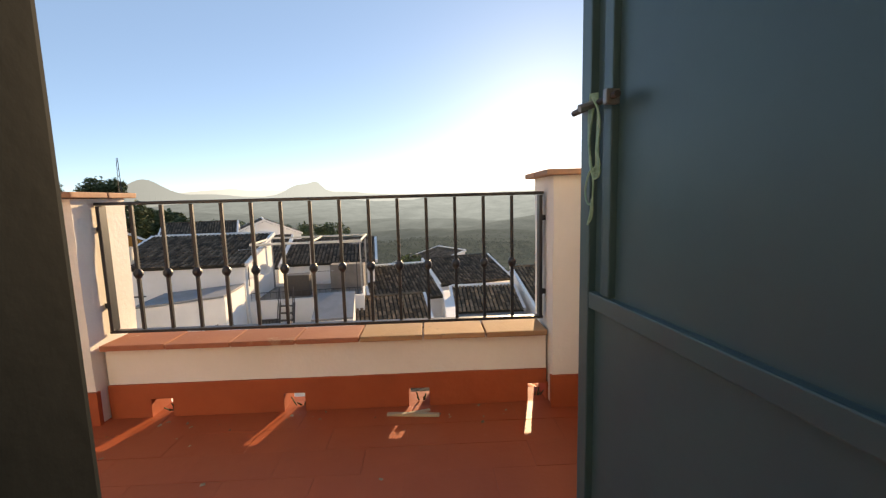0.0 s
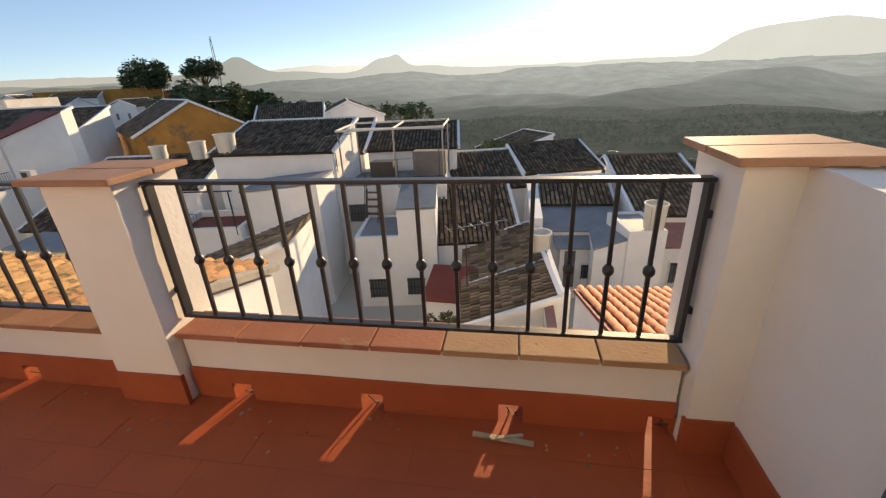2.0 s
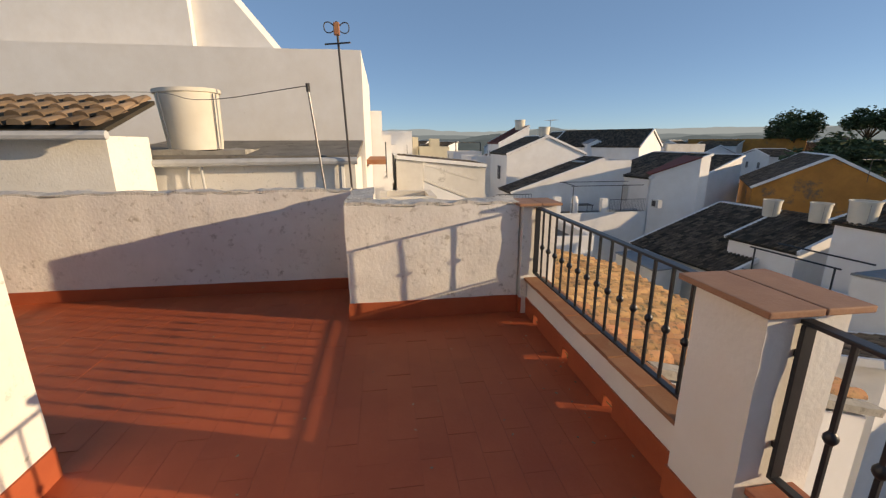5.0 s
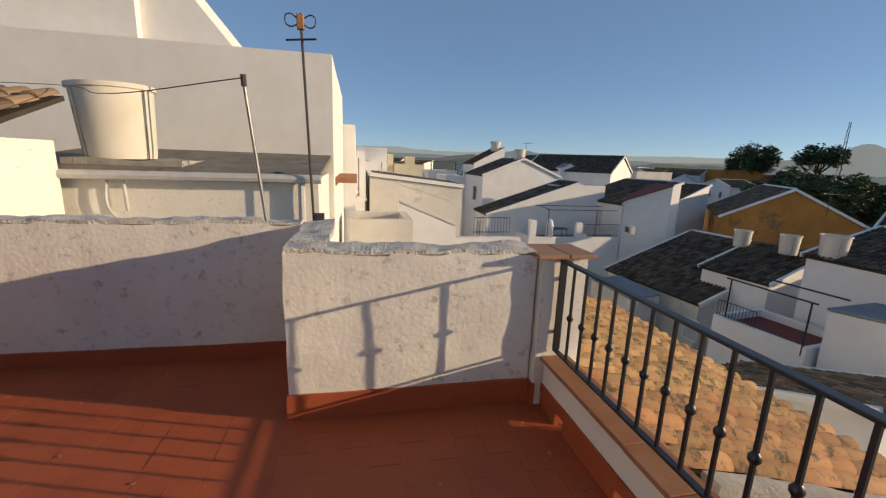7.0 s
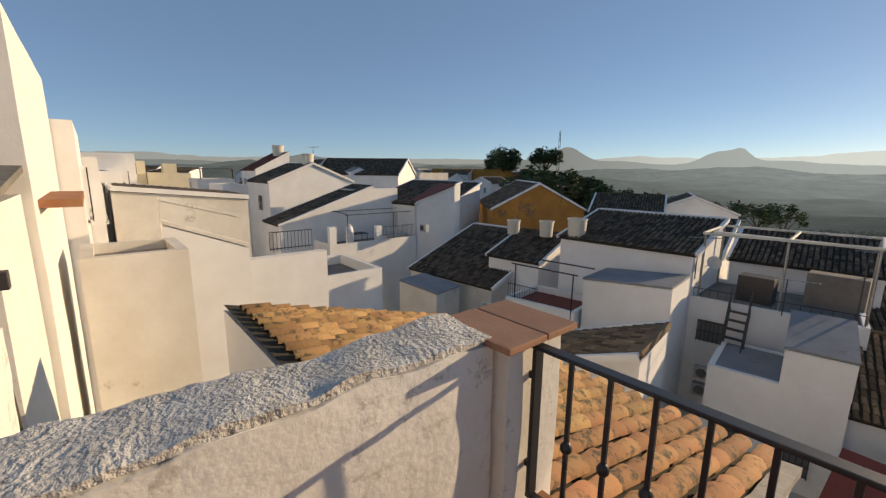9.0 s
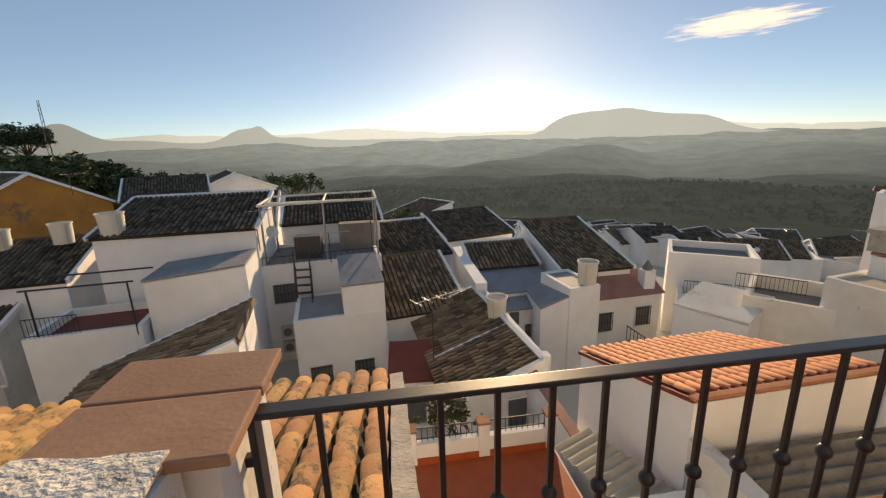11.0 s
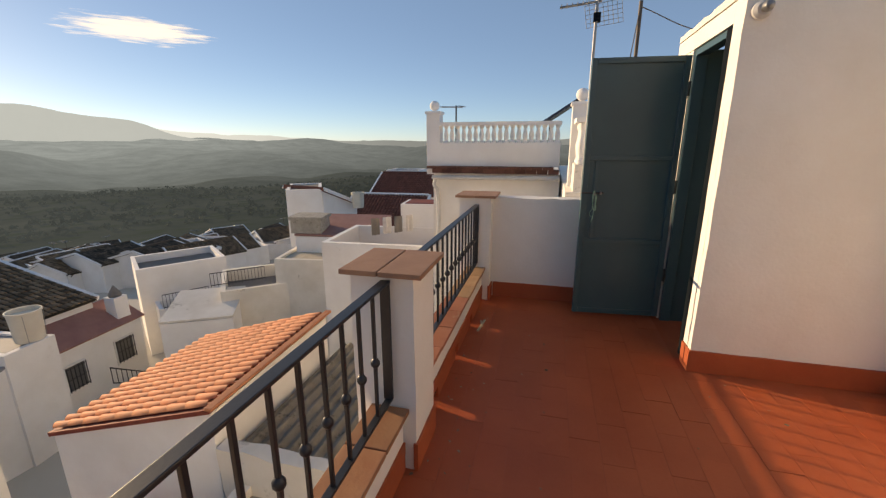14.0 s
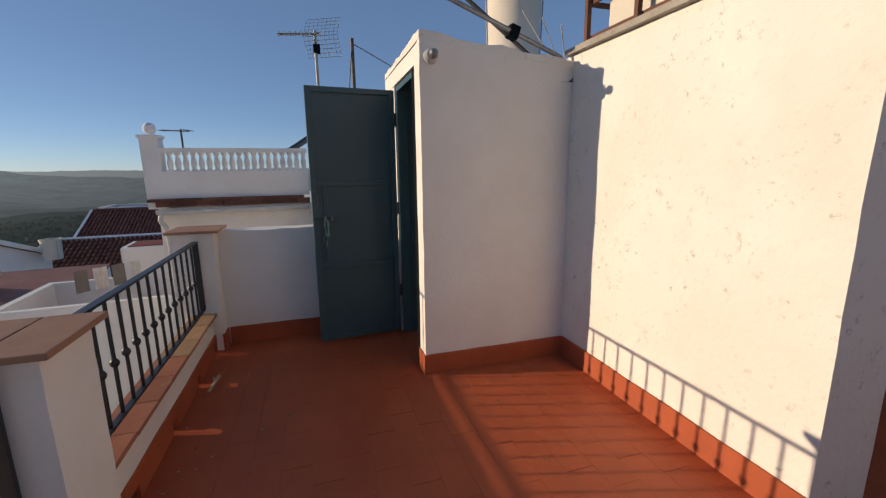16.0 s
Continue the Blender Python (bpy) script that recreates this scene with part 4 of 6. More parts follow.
# shed house with new orange tiles
orange = house("small white house with a bright orange tiled roof", (1.2, 4.65), (5.15, 4.8), 3.6, -12, -3.95, "shed_b", 1.03, "white", "roof_red", seed=3, eave=0.06)

# rough yard walls and corrugated roofs below the railing
yard = thing("yard_wall", "crumbling unpainted masonry yard wall", "wall")
part("body", plaster_bm((1.15, 1.2, -12), (1.40, 4.6, -3.55), 0.25, 0.03, 0.10), M["white_dirty"], yard)
slab = thing("roof_slab", "stained concrete roof slab over a yard shed", "roof slab")
part("body", plaster_bm((-0.55, 1.6, -12), (1.14, 4.2, -4.35), 0.3, 0.02, 0.05), M["concrete"], slab)
part("rim", plaster_bm((-0.60, 4.0, -4.34), (1.14, 4.22, -4.16), 0.15, 0.015, 0.03), M["plaster_worn"], slab)


def corrugated(label, m, length, width, wave, mat, amp=0.035):
    """Corrugated sheets, waves running along local x."""
    root = thing("corrugated_roof", label, "roof", "corrugated roofs", at=m)
    n_sheet = max(1, round(width / 1.0))
    for s in range(n_sheet):
        y0, y1 = width * s / n_sheet, width * (s + 1) / n_sheet + 0.05
        k = max(8, int((y1 - y0) / wave * 8))
        b = bmesh.new()
        rows = []
        for x in (0, length * 0.5, length):
            for dz in (0.0, -0.012):
                rows.append([b.verts.new((x, y0 + (y1 - y0) * i / k, amp * math.sin(2 * math.pi * (y0 + (y1 - y0) * i / k) / wave) + dz + 0.008 * (s % 2))) for i in range(k + 1)])
        for p, q, flip in ((0, 2, 0), (2, 4, 0), (1, 3, 1), (3, 5, 1)):
            for i in range(k):
                f = (rows[p][i], rows[q][i], rows[q][i + 1], rows[p][i + 1])
                b.faces.new(f[::-1] if flip else f)
        for p in (0, 4):
            for i in range(k):
                b.faces.new((rows[p][i], rows[p][i + 1], rows[p + 1][i + 1], rows[p + 1][i]))
        part("sheet", b, M[mat], root)
    return root


corrugated("weathered grey corrugated roof of a yard shed", pose(1.45, 1.25, -4.25, 7, 0, 0), 4.2, 3.3, 0.24, "sheet", 0.045)
tagged(link("yard_body", box_bm((1.45, 0.3, -12), (5.6, 4.6, -4.55)), M["white_dirty"]), "dirty white shed under the corrugated roof", "shed", kind="structure")
corrugated("pale corrugated sheets over a narrow passage", pose(0.15, 4.35, -4.75, -4, -6, 18), 1.0, 2.0, 0.22, "sheet_pale", 0.04)

# red terrace below, with posts and railing
court = thing("house", "house with a red painted roof terrace below", "house")
part("wall", box_bm((-3.58, 2.75, -12), (0.10, 7.72, -5.95)), M["white"], court)
part("roof", box_bm((-3.50, 2.85, -5.948), (0.05, 7.50, -5.93)), M["red_floor"], court, "red painted terrace floor")
part("parapet", plaster_bm((-3.58, 7.50, -5.928), (0.10, 7.70, -5.38), 0.2, 0.006), M["white"], court)
part("skirting", box_bm((-3.40, 7.482, -5.93), (0.05, 7.498, -5.75)), M["red_floor"], court)
for px in (-3.40, -1.66, 0.0):
    post = part("post", plaster_bm((px - 0.13, 7.46, -5.9), (px + 0.13, 7.74, -5.03), 0.1, 0.005), M["white"], court)
    part("cap", box_bm((px - 0.15, 7.44, -5.03), (px + 0.15, 7.76, -4.98)), M["terracotta"], post)
railing_simple((-3.26, 7.6), (-1.80, 7.6), -5.38, 0.36)
railing_simple((-1.52, 7.6), (-0.14, 7.6), -5.38, 0.36)
stepwall = thing("garden_wall", "white stepped wall with pink coping", "wall")
part("body", plaster_bm((0.55, 6.3, -12), (0.80, 11.0, -5.75), 0.4, 0.01), M["white"], stepwall)
part("pier", plaster_bm((0.95, 10.75, -12), (1.35, 11.1, -5.35), 0.3, 0.006), M["white"], stepwall)
part("coping", box_bm((0.53, 6.3, -5.748), (0.82, 11.0, -5.70)), M["roof_pink"], stepwall)

# house with the tank like a cup
house("white house with an old brown tiled roof", (-2.0, 10.45), (1.05, 10.75), 7.0, -13, -6.60, "shed_l", 1.05, "white", "tile_old", seed=11, windows=((1.9, -8.0, 0.75, 1.3, ""),))
strip = thing("ridge_strip", "white mortar strip across the brown roof", "mortar strip")
part("body", plaster_bm((0, -0.07, 0), (3.2, 0.07, 0.20), 0.15, 0.012, 0.02, m=pose(-2.1, 13.3, -6.56, 0, -18.6, 4)), M["white"], strip)
part("edge", plaster_bm((0, -0.10, 0), (6.6, 0.06, 0.20), 0.2, 0.012, 0.02, m=pose(1.06, 10.8, -5.52, 0, 0, 93)), M["white"], strip)
water_tank(0.60, 14.5, -5.55, 0.42, 0.90, "white fibre cement tank like a cup on the brown roof")
antenna(-2.2, 13.0, -6.5, 2.6, 2.4, 6, 28, "long horizontal television aerial over a brown roof", 0.40)
house("white house with a brown tiled roof behind", (-3.95, 16.6), (-0.2, 17.3), 4.2, -13, -6.15, "shed_f", 1.6, "white", "tile_old", seed=12)
house("narrow shed with a dark red roof", (-3.80, 12.6), (-2.3, 12.5), 2.0, -13, -6.85, "shed_f", 0.5, "white", "roof_red", windows=((0.4, -8.6, 0.8, 0.9, ""),))
house("old house with a long dark tiled roof", (-3.9, 22.3), (0.2, 23.4), 4.5, -14, -5.15, "shed_f", 1.4, "white", "tile_dark", seed=13)
house("old house with a dark tiled roof", (0.3, 25.5), (5.2, 27.0), 4.0, -14, -4.9, "shed_f", 1.2, "white", "tile_dark", seed=14)
house("white house gable seen against the valley", (-1.6, 38), (3.3, 41), 5, -18, -5.9, "shed_l", 1.3, "white", "tile_dark", seed=15)

# pergola house
A = house("tall white house with a roof terrace and steel stairs", (-9.65, 19.0), (-3.95, 19.8), 4.6, -14, -4.0, "flat", wall="white", cover="deck", parapet=0.18,
          windows=((0.5, -5.9, 0.95, 0.95, "g"),))
house("white rear wing with a dark tiled roof", (-9.5, 23.9), (-4.0, 24.6), 4.0, -14, -3.0, "shed_f", 1.1, "white", "tile_dark", seed=16)
front = house("white front wing with barred windows", (-7.58, 15.40), (-3.88, 15.90), 3.2, -14, -5.40, "flat", wall="white", cover="roof_grey", parapet=0.10,
              windows=((0.48, -8.45, 0.85, 0.95, "g"), (2.28, -8.35, 0.80, 0.85, "g")))
house("white stair tower with a grey roof", (-5.58, 15.68), (-3.87, 15.92), 3.0, -5.40, -4.20, "shed_f", 0.5, "white", "roof_grey", eave=0.02)
pg = thing("pergola", "pale steel pergola frame over the roof terrace", "pergola")
for px, py in ((-9.4, 19.4), (-6.6, 19.8), (-4.1, 20.1), (-9.6, 22.6), (-4.3, 23.2)):
    part("post", tubes_bm([((px, py, -4.2), (px, py, -1.2))], 0.05, 6), M["steel"], pg)
for p, q in (((-9.5, 19.35, -1.18), (-4.0, 20.1, -1.15)), ((-9.7, 22.6, -1.12), (-4.2, 23.2, -1.10)), ((-9.45, 19.3, -1.16), (-9.65, 22.7, -1.12)), ((-4.05, 20.0, -1.15), (-4.25, 23.3, -1.1)), ((-6.6, 19.8, -1.16), (-6.8, 22.9, -1.12))):
    part("beam", tubes_bm([(p, q)], 0.06, 6), M["tank"], pg)
part("beam", box_bm((-9.6, 21.0, -1.35), (-4.2, 21.3, -1.26), None), M["tank"], pg)
st = thing("stairs", "dark steel open stairs up to the roof terrace", "stairs")
for sx in (-8.05, -7.35):
    part("stringer", tubes_bm([((sx + 0.25, 17.3, -7.0), (sx, 19.0, -4.1))], 0.05, 6), M["steel_dark"], st)
    part("handrail", tubes_bm([((sx + 0.25, 17.2, -6.2), (sx, 19.0, -3.3)), ((sx, 19.0, -4.1), (sx, 19.0, -3.3))], 0.025, 6), M["steel_dark"], st)
for k in range(9):
    t = (k + 0.5) / 9
    part("step", box_bm((-8.05 + 0.25 * (1 - t), 17.3 + 1.7 * t - 0.12, -7.0 + 2.9 * t), (-7.35 + 0.25 * (1 - t), 17.3 + 1.7 * t + 0.12, -6.96 + 2.9 * t)), M["steel_dark"], st)
ac_unit(pose(-9.0, 18.75, -7.6, 0, 0, 8))
ac_unit(pose(-9.0, 18.75, -8.4, 0, 0, 8))
cab = thing("cabinet", "grey sheet metal cabinet on the roof terrace", "cabinet")
part("body", box_bm((-8.3, 20.6, -4.15), (-7.0, 21.4, -3.0), None, 0.02), M["steel_dark"], cab)
part("body", box_bm((-6.2, 22.0, -4.15), (-4.3, 22.8, -2.7), None, 0.02), M["deck"], cab)
railing_simple((-9.5, 19.1), (-4.1, 19.85), -4.15, 0.0 + 0.55, "grey terrace edge railing", 0.3)
antenna(-6.4, 19.4, -4.1, 1.5, 1.4, 8, 10, el=0.22)
antenna(-9.5, 19.0, -3.2, 1.9, 1.3, 7, 25, el=0.3)
antenna(-4.4, 20.5, -4.1, 2.8, 0.9, 6, 60, el=0.3)
dish = thing("satellite_dish", "pale satellite dish on the roof terrace", "satellite dish", at=pose(-9.2, 20.2, -2.6, 65, 0, 40))
part("dish", lathe_bm([(0.02, 0.0), (0.18, 0.03), (0.30, 0.09), (0.31, 0.09), (0.18, 0.015), (0.02, -0.015)], 20), M["pvc"], dish)
part("arm", tubes_bm([((0, 0, -0.01), (0.1, 0.1, -1.5))], 0.02, 6), M["steel"], dish)

# the white house beside it and what stands before it
house("long white house with dark tiled roofs behind a plain wall", (-15.97, 18.3), (-9.55, 18.7), 4.5, -14, -2.15, "shed_f", 1.15, "white", "tile_dark", seed=21,
      windows=((4.25, -3.75, 0.95, 0.45, "s"), (5.55, -3.7, 0.75, 0.5, "")))
water_tank(-15.3, 18.7, -2.05, 0.52, 1.0)
house("white cube with a dark flat roof", (-12.67, 15.30), (-9.15, 15.70), 2.6, -14, -3.30, "shed_l", 0.28, "white", "roof_grey", eave=0.05)
house("white house with a red roof terrace", (-16.3, 14.3), (-12.75, 14.8), 3.0, -14, -4.75, "flat", wall="white", cover="roof_red", parapet=0.35)
railing_simple((-16.2, 14.35), (-14.6, 14.55), -4.75, 0.7)
awn = thing("awning_frame", "thin black steel awning frame over a roof terrace", "awning frame")
for p, q in (((-15.9, 14.5, -5.1), (-15.9, 14.5, -3.05)), ((-12.9, 14.8, -5.1), (-12.9, 14.8, -3.05)), ((-16.1, 14.45, -3.05), (-12.7, 14.8, -3.05)), ((-16.1, 15.8, -2.95), (-12.7, 16.2, -2.95))):
    part("bar", tubes_bm([(p, q)], 0.035, 6), M["iron"], awn)
lean = house("house with a mossy old tiled roof and whitewashed flank", (-12.4, 9.4), (-7.75, 10.1), 3.0, -13, -5.35, "shed_l", 1.7, "white", "tile_old", seed=22)
house("whitewashed wall with a cream yard", (-6.2, 5.2), (-4.2, 5.3), 4.0, -13, -7.6, "flat", wall="cream", parapet=0.5)
house("low white yard building", (-7.6, 6.2), (-4.4, 7.0), 3.0, -13, -8.6, "shed_f", 0.4, "white_dirty", "tile_old", seed=77)

# valley roof house, ochre house and the houses up the slope
house("old white house under a big dark tiled roof", (-26.3, 15.7), (-19.2, 16.4), 7.0, -14, -5.50, "shed_f", 2.5, "white_dirty", "tile_dark", seed=31, windows=((3.0, -7.6, 0.8, 1.1, "s"), (6.5, -7.4, 0.8, 1.0, "s")))
house("raised white house with a dark tiled lean-to roof", (-21.0, 18.0), (-17.5, 18.5), 3.8, -14, -3.95, "shed_f", 1.2, "white", "tile_dark", seed=32)
water_tank(-21.6, 21.0, -2.85, 0.46, 0.95)
water_tank(-18.9, 21.0, -2.7, 0.46, 1.0)
house("small white box shed with a grey roof", (-23.2, 12.6), (-20.4, 13.2), 2.2, -14, -5.5, "shed_r", 0.3, "white_dirty", "roof_grey", eave=0.05)
house("ochre gabled house with peeling walls", (-31.2, 29.0), (-25.4, 36.2), 11, -14, -2.4, "gable_v", 2.5, "ochre", "tile_dark", seed=33)
antenna(-26.0, 33.0, -1.5, 1.6, 1.4, 6, 20, el=0.4)
house("white gabled house beside the ochre one", (-24.2, 35.2), (-18.5, 37.5), 8, -16, -2.4, "gable_u", 1.5, "white", "tile_dark", seed=34)
house("white gabled house with dark roof", (-22.0, 43), (-15.0, 46), 8, -18, -2.6, "gable_v", 1.6, "white", "tile_dark", seed=35)
house("white house with dark roof slope", (-17.5, 24.5), (-10.5, 25.6), 6, -14, -3.4, "shed_f", 1.6, "white", "tile_dark", seed=36)
house("white flat-roofed house on the slope", (-16.0, 33), (-10.0, 35), 7, -16, -3.2, "flat", wall="white", parapet=0.4)
house("tall white house with a dark roof and a balcony", (-37.5, 18.9), (-31.4, 19.8), 6.0, -14, -1.55, "shed_f", 1.75, "white", "tile_dark", seed=37, windows=((0.5, -3.6, 0.8, 1.3, ""), (3.2, -3.6, 0.8, 1.4, "s")))
house("white house with a broad blank flank", (-31.3, 19.9), (-30.0, 23.0), 6.0, -14, -1.2, "shed_l", 1.3, "white", "roof_red", seed=38)
house("white house with dark roof slopes", (-43.5, 24.5), (-35.0, 27.5), 6, -14, -1.8, "shed_f", 1.7, "white", "tile_dark", seed=39)
house("far white gabled house with dark roof", (-62, 24), (-52, 32), 9, -12, 0.6, "gable_u", 2.2, "white", "tile_dark", seed=44)
house("brown stone building by the trees", (-92, 70), (-76, 84), 9, -14, 1.8, "flat", wall="ochre", parapet=0.4)
random.seed(12)
for i in range(46):
    a = radians(random.uniform(-88, -38))
    r = random.uniform(84, 150)
    x, y = r * math.sin(a), r * math.cos(a)
    w = random.uniform(5, 9)
    b = radians(random.uniform(-15, 60))
    zt = random.uniform(-3.0, -0.8) + (r - 50) * 0.02
    house("far white village house", (x - w / 2 * math.cos(b), y - w / 2 * math.sin(b)), (x + w / 2 * math.cos(b), y + w / 2 * math.sin(b)), random.uniform(5, 8), -14, zt,
          random.choice(("gable_u", "gable_v", "shed_f", "flat", "gable_u")), random.uniform(1.0, 1.7), "white", random.choice(("tile_dark", "tile_dark", "tile_old")), 0.4,
          windows=((w * 0.25, zt - 2.2, 0.8, 1.1, ""), (w * 0.65, zt - 2.2, 0.8, 1.1, "")), seed=100 + i, group="far village houses")

# row of tall houses up the street to the west
W3 = thing("house", "white house with a lean-to roof carrying a water tank", "house")
part("wall", plaster_bm((-9.7, -5.2, -12), (-7.6, -1.55, 1.10), 0.5, 0.01), M["plaster_worn"], W3)
bm = bmesh.new()
vs = [bm.verts.new(p) for p in ((-7.48, -5.2, 1.11), (-7.48, -1.5, 1.11), (-9.74, -1.5, 1.34), (-9.74, -5.2, 1.34), (-7.48, -5.2, 1.18), (-7.48, -1.5, 1.18), (-9.74, -1.5, 1.41), (-9.74, -5.2, 1.41))]
for q in ((3, 2, 1, 0), (4, 5, 6, 7), (0, 1, 5, 4), (1, 2, 6, 5), (2, 3, 7, 6), (3, 0, 4, 7)):
    bm.faces.new([vs[i] for i in q])
part("roof", bm, M["sheet"], W3, "grey weathered lean-to roof")
part("gutter", tubes_bm([((-7.45, -5.2, 1.08), (-7.45, -1.5, 1.10))], 0.055, 8), M["pvc"], W3)
part("downpipe", tubes_bm([((-7.52, -1.75, 1.15), (-7.52, -1.75, -3))], 0.045, 8), M["pvc"], W3)
cord("pipe", [(-7.52, -3.95, 1.1), (-7.52, -3.93, 0.62), (-7.52, -3.7, 0.52), (-7.52, -1.8, 0.50)], 0.018, M["pvc"], W3)
cord("pipe", [(-7.52, -3.78, 1.1), (-7.52, -3.76, 0.66)], 0.02, M["pvc"], W3)
part("mount", plaster_bm((-8.4, -4.45, 1.16), (-7.62, -3.15, 1.27), 0.2, 0.02, 0.03), M["concrete"], W3)
water_tank(-8.0, -3.98, 1.26, 0.44, 0.88, "cream oval water tank strapped on a lean-to roof", 2.0)
W2 = thing("house", "tall white house with a plain blank wall", "house")
part("wall", plaster_bm((-15.0, -9.0, -12), (-9.75, -1.46, 3.10), 0.6, 0.012), M["plaster"], W2)
part("upper_wall", plaster_bm((-15.0, -9.5, 3.1), (-11.6, -5.2, 6.2), 0.6, 0.012), M["plaster"], W2)
bm = bmesh.new()
vs = [bm.verts.new(p) for p in ((-11.8, -5.2, 3.1), (-11.8, -3.2, 3.1), (-15, -3.2, 3.1), (-15, -5.2, 3.1), (-11.8, -5.2, 5.6), (-15, -5.2, 5.6))]
for q in ((0, 1, 4), (2, 3, 5), (1, 2, 5, 4), (0, 4, 5, 3), (0, 3, 2, 1)):
    bm.faces.new([vs[i] for i in q])
part("gable", bm, M["plaster"], W2)
part("balcony", plaster_bm((-12.5, -1.46, 0.9), (-10.2, -1.05, 1.0), 0.3, 0.004), M["terracotta"], W2)
W4 = thing("house", "white house with a brown tiled eave and gutter", "house")
part("wall", plaster_bm((-7.45, -9.5, -12), (-6.5, -4.38, 1.45), 0.5, 0.01), M["plaster_worn"], W4)
tiled_roof("roof", (-6.25, -9.4, 1.52), (0, 5.15, 0), (-1.25, 0, 0.42), M["tile_old"], W4, 51, slab=0.05)
bpy.context.view_layer.update()
part("gutter", tubes_bm([((-6.20, -9.5, 1.45), (-6.20, -4.19, 1.46))], 0.05, 8), M["pvc"], W4)
for k, (x0, x1, y, z) in enumerate(((-21, -15.05, -1.1, 2.35), (-27.5, -21.05, -0.7, 1.7), (-36, -27.6, -0.2, 1.2), (-47, -36.1, 0.6, 1.4), (-60, -47.1, 1.5, 2.0), (-80, -60.2, 3.0, 2.8))):
    hh = house("white street house in the row to the west", (x0, y - 7), (x1, y - 7), 7.0, -12, z, "flat", wall="white", parapet=0.3, group="street row")
    for j in range(2):
        window_part(hh, 1.0 + 2.4 * j, z + 12 - 2.2, 0.9, 1.2, pose(x1 - x0, 7.0, 0, 0, 0, 180), True)

# houses along the street to the west, their sunlit ends to the east
house("white gabled house with a dark tiled roof", (-40.0, 10.64), (-40.0, 18.6), 6.2, -14, 0.10, "gable_v", 1.65, "white", "tile_dark", seed=41, eave=0.08, sides=(("l", 3.4, -2.3, 0.9, 1.3, "g"),))
water_tank(-41.0, 14.6, 1.75, 0.55, 1.0)
antenna(-43.0, 16.0, 0.9, 2.6, 1.4, 5, 10)
house("white house under a sloping red tiled roof", (-56.0, 14.25), (-56.0, 18.4), 6.0, -14, 1.05, "shed_l", 2.2, "white", "tile_red", seed=43, eave=0.06, sides=(("l", 1.0, -1.2, 1.0, 1.3, ""), ("l", 3.4, -1.2, 1.0, 1.3, "")))
water_tank(-57.0, 17.4, 2.9, 0.7, 1.3)
long_roof = house("white house with a long dark roof slope", (-34.0, 9.31), (-34.0, 17.2), 3.6, -14, -2.85, "shed_l", 2.7, "white", "tile_dark", seed=42, eave=0.08, sides=(("l", 1.2, -5.0, 0.9, 1.4, "s"),))
part("skylight", box_bm((6.3, 1.0, 13.62), (7.6, 2.6, 13.72), Matrix.Identity(4), 0.02), M["pvc"], long_roof)
house("white flat-topped wall beside a dark roof", (-34.2, 17.3), (-34.2, 19.9), 3.4, -14, -0.2, "flat", wall="white", parapet=0.3)
house("white corner house with barred windows", (-47.0, 8.61), (-47.0, 10.9), 6.0, -14, -0.2, "flat", wall="white", parapet=0.3, sides=(("l", 1.0, -2.4, 1.0, 1.3, "g"), ("l", 3.4, -2.4, 1.0, 1.3, "g")))
house("cream house with stepped flat roofs", (-75.0, 1.3), (-75.0, 5.1), 8.0, -14, 2.2, "flat", wall="cream", parapet=0.4)
house("cream house with a low roof parapet", (-74.0, 5.2), (-74.0, 10.4), 8.0, -14, 0.55, "flat", wall="cream", parapet=0.4)
house("small cream stair head on a roof", (-75.5, 7.2), (-75.5, 8.9), 2.0, -14, 1.9, "flat", wall="cream", parapet=0.2)
perg = house("white house with a roof pergola", (-62.0, 9.1), (-62.0, 13.4), 6.0, -14, 0.0, "flat", wall="white", parapet=0.4, sides=(("l", 1.0, -1.8, 1.0, 1.3, ""),))
for k in range(5):
    part("slat", box_bm((0.3 + 0.9 * k, 0.1, 15.2), (0.42 + 0.9 * k, 4.5, 15.3), Matrix.Identity(4)), M["steel_dark"], perg)
for u in (0.35, 4.0):
    part("post", box_bm((u, 0.1, 13.6), (u + 0.12, 0.22, 15.198), Matrix.Identity(4)), M["steel_dark"], perg)
house("far white gabled house with dark tiles", (-70.0, 28.1), (-70.0, 33.4), 8.0, -14, 1.7, "gable_v", 1.2, "white", "tile_dark", seed=45, eave=0.08)
house("white house with a dark roof and a roof tank", (-62.0, 30.5), (-62.0, 36.6), 8.0, -14, 0.7, "shed_l", 2.1, "white", "tile_dark", seed=46, eave=0.08)
water_tank(-63.0, 36.8, 0.9, 0.6, 1.2)
house("white greenhouse porch on a roof", (-57.0, 27.3), (-57.0, 30.2), 3.0, -14, 1.0, "gable_v", 0.6, "white", "roof_grey", eave=0.05)
house("long white building with plain parapets", (-58.0, 34.4), (-58.0, 39.9), 8.0, -14, 0.45, "flat", wall="white", parapet=0.4)
house("long white building with a higher parapet", (-57.5, 40.0), (-57.5, 46.0), 9.0, -14, 0.95, "flat", wall="white_dirty", parapet=0.4)
house("white party wall with a sloping top", (-17.0, 0.43), (-17.0, 2.5), 0.35, -12, -0.12, "shed_r", 0.61, "white_dirty", "white_dirty", seed=55, eave=0.02)
house("low house with a dark tiled roof behind a party wall", (-24.0, -0.4), (-24.0, 4.6), 5.0, -12, -0.05, "shed_r", 0.5, "white_dirty", "tile_dark", seed=57, eave=0.05)
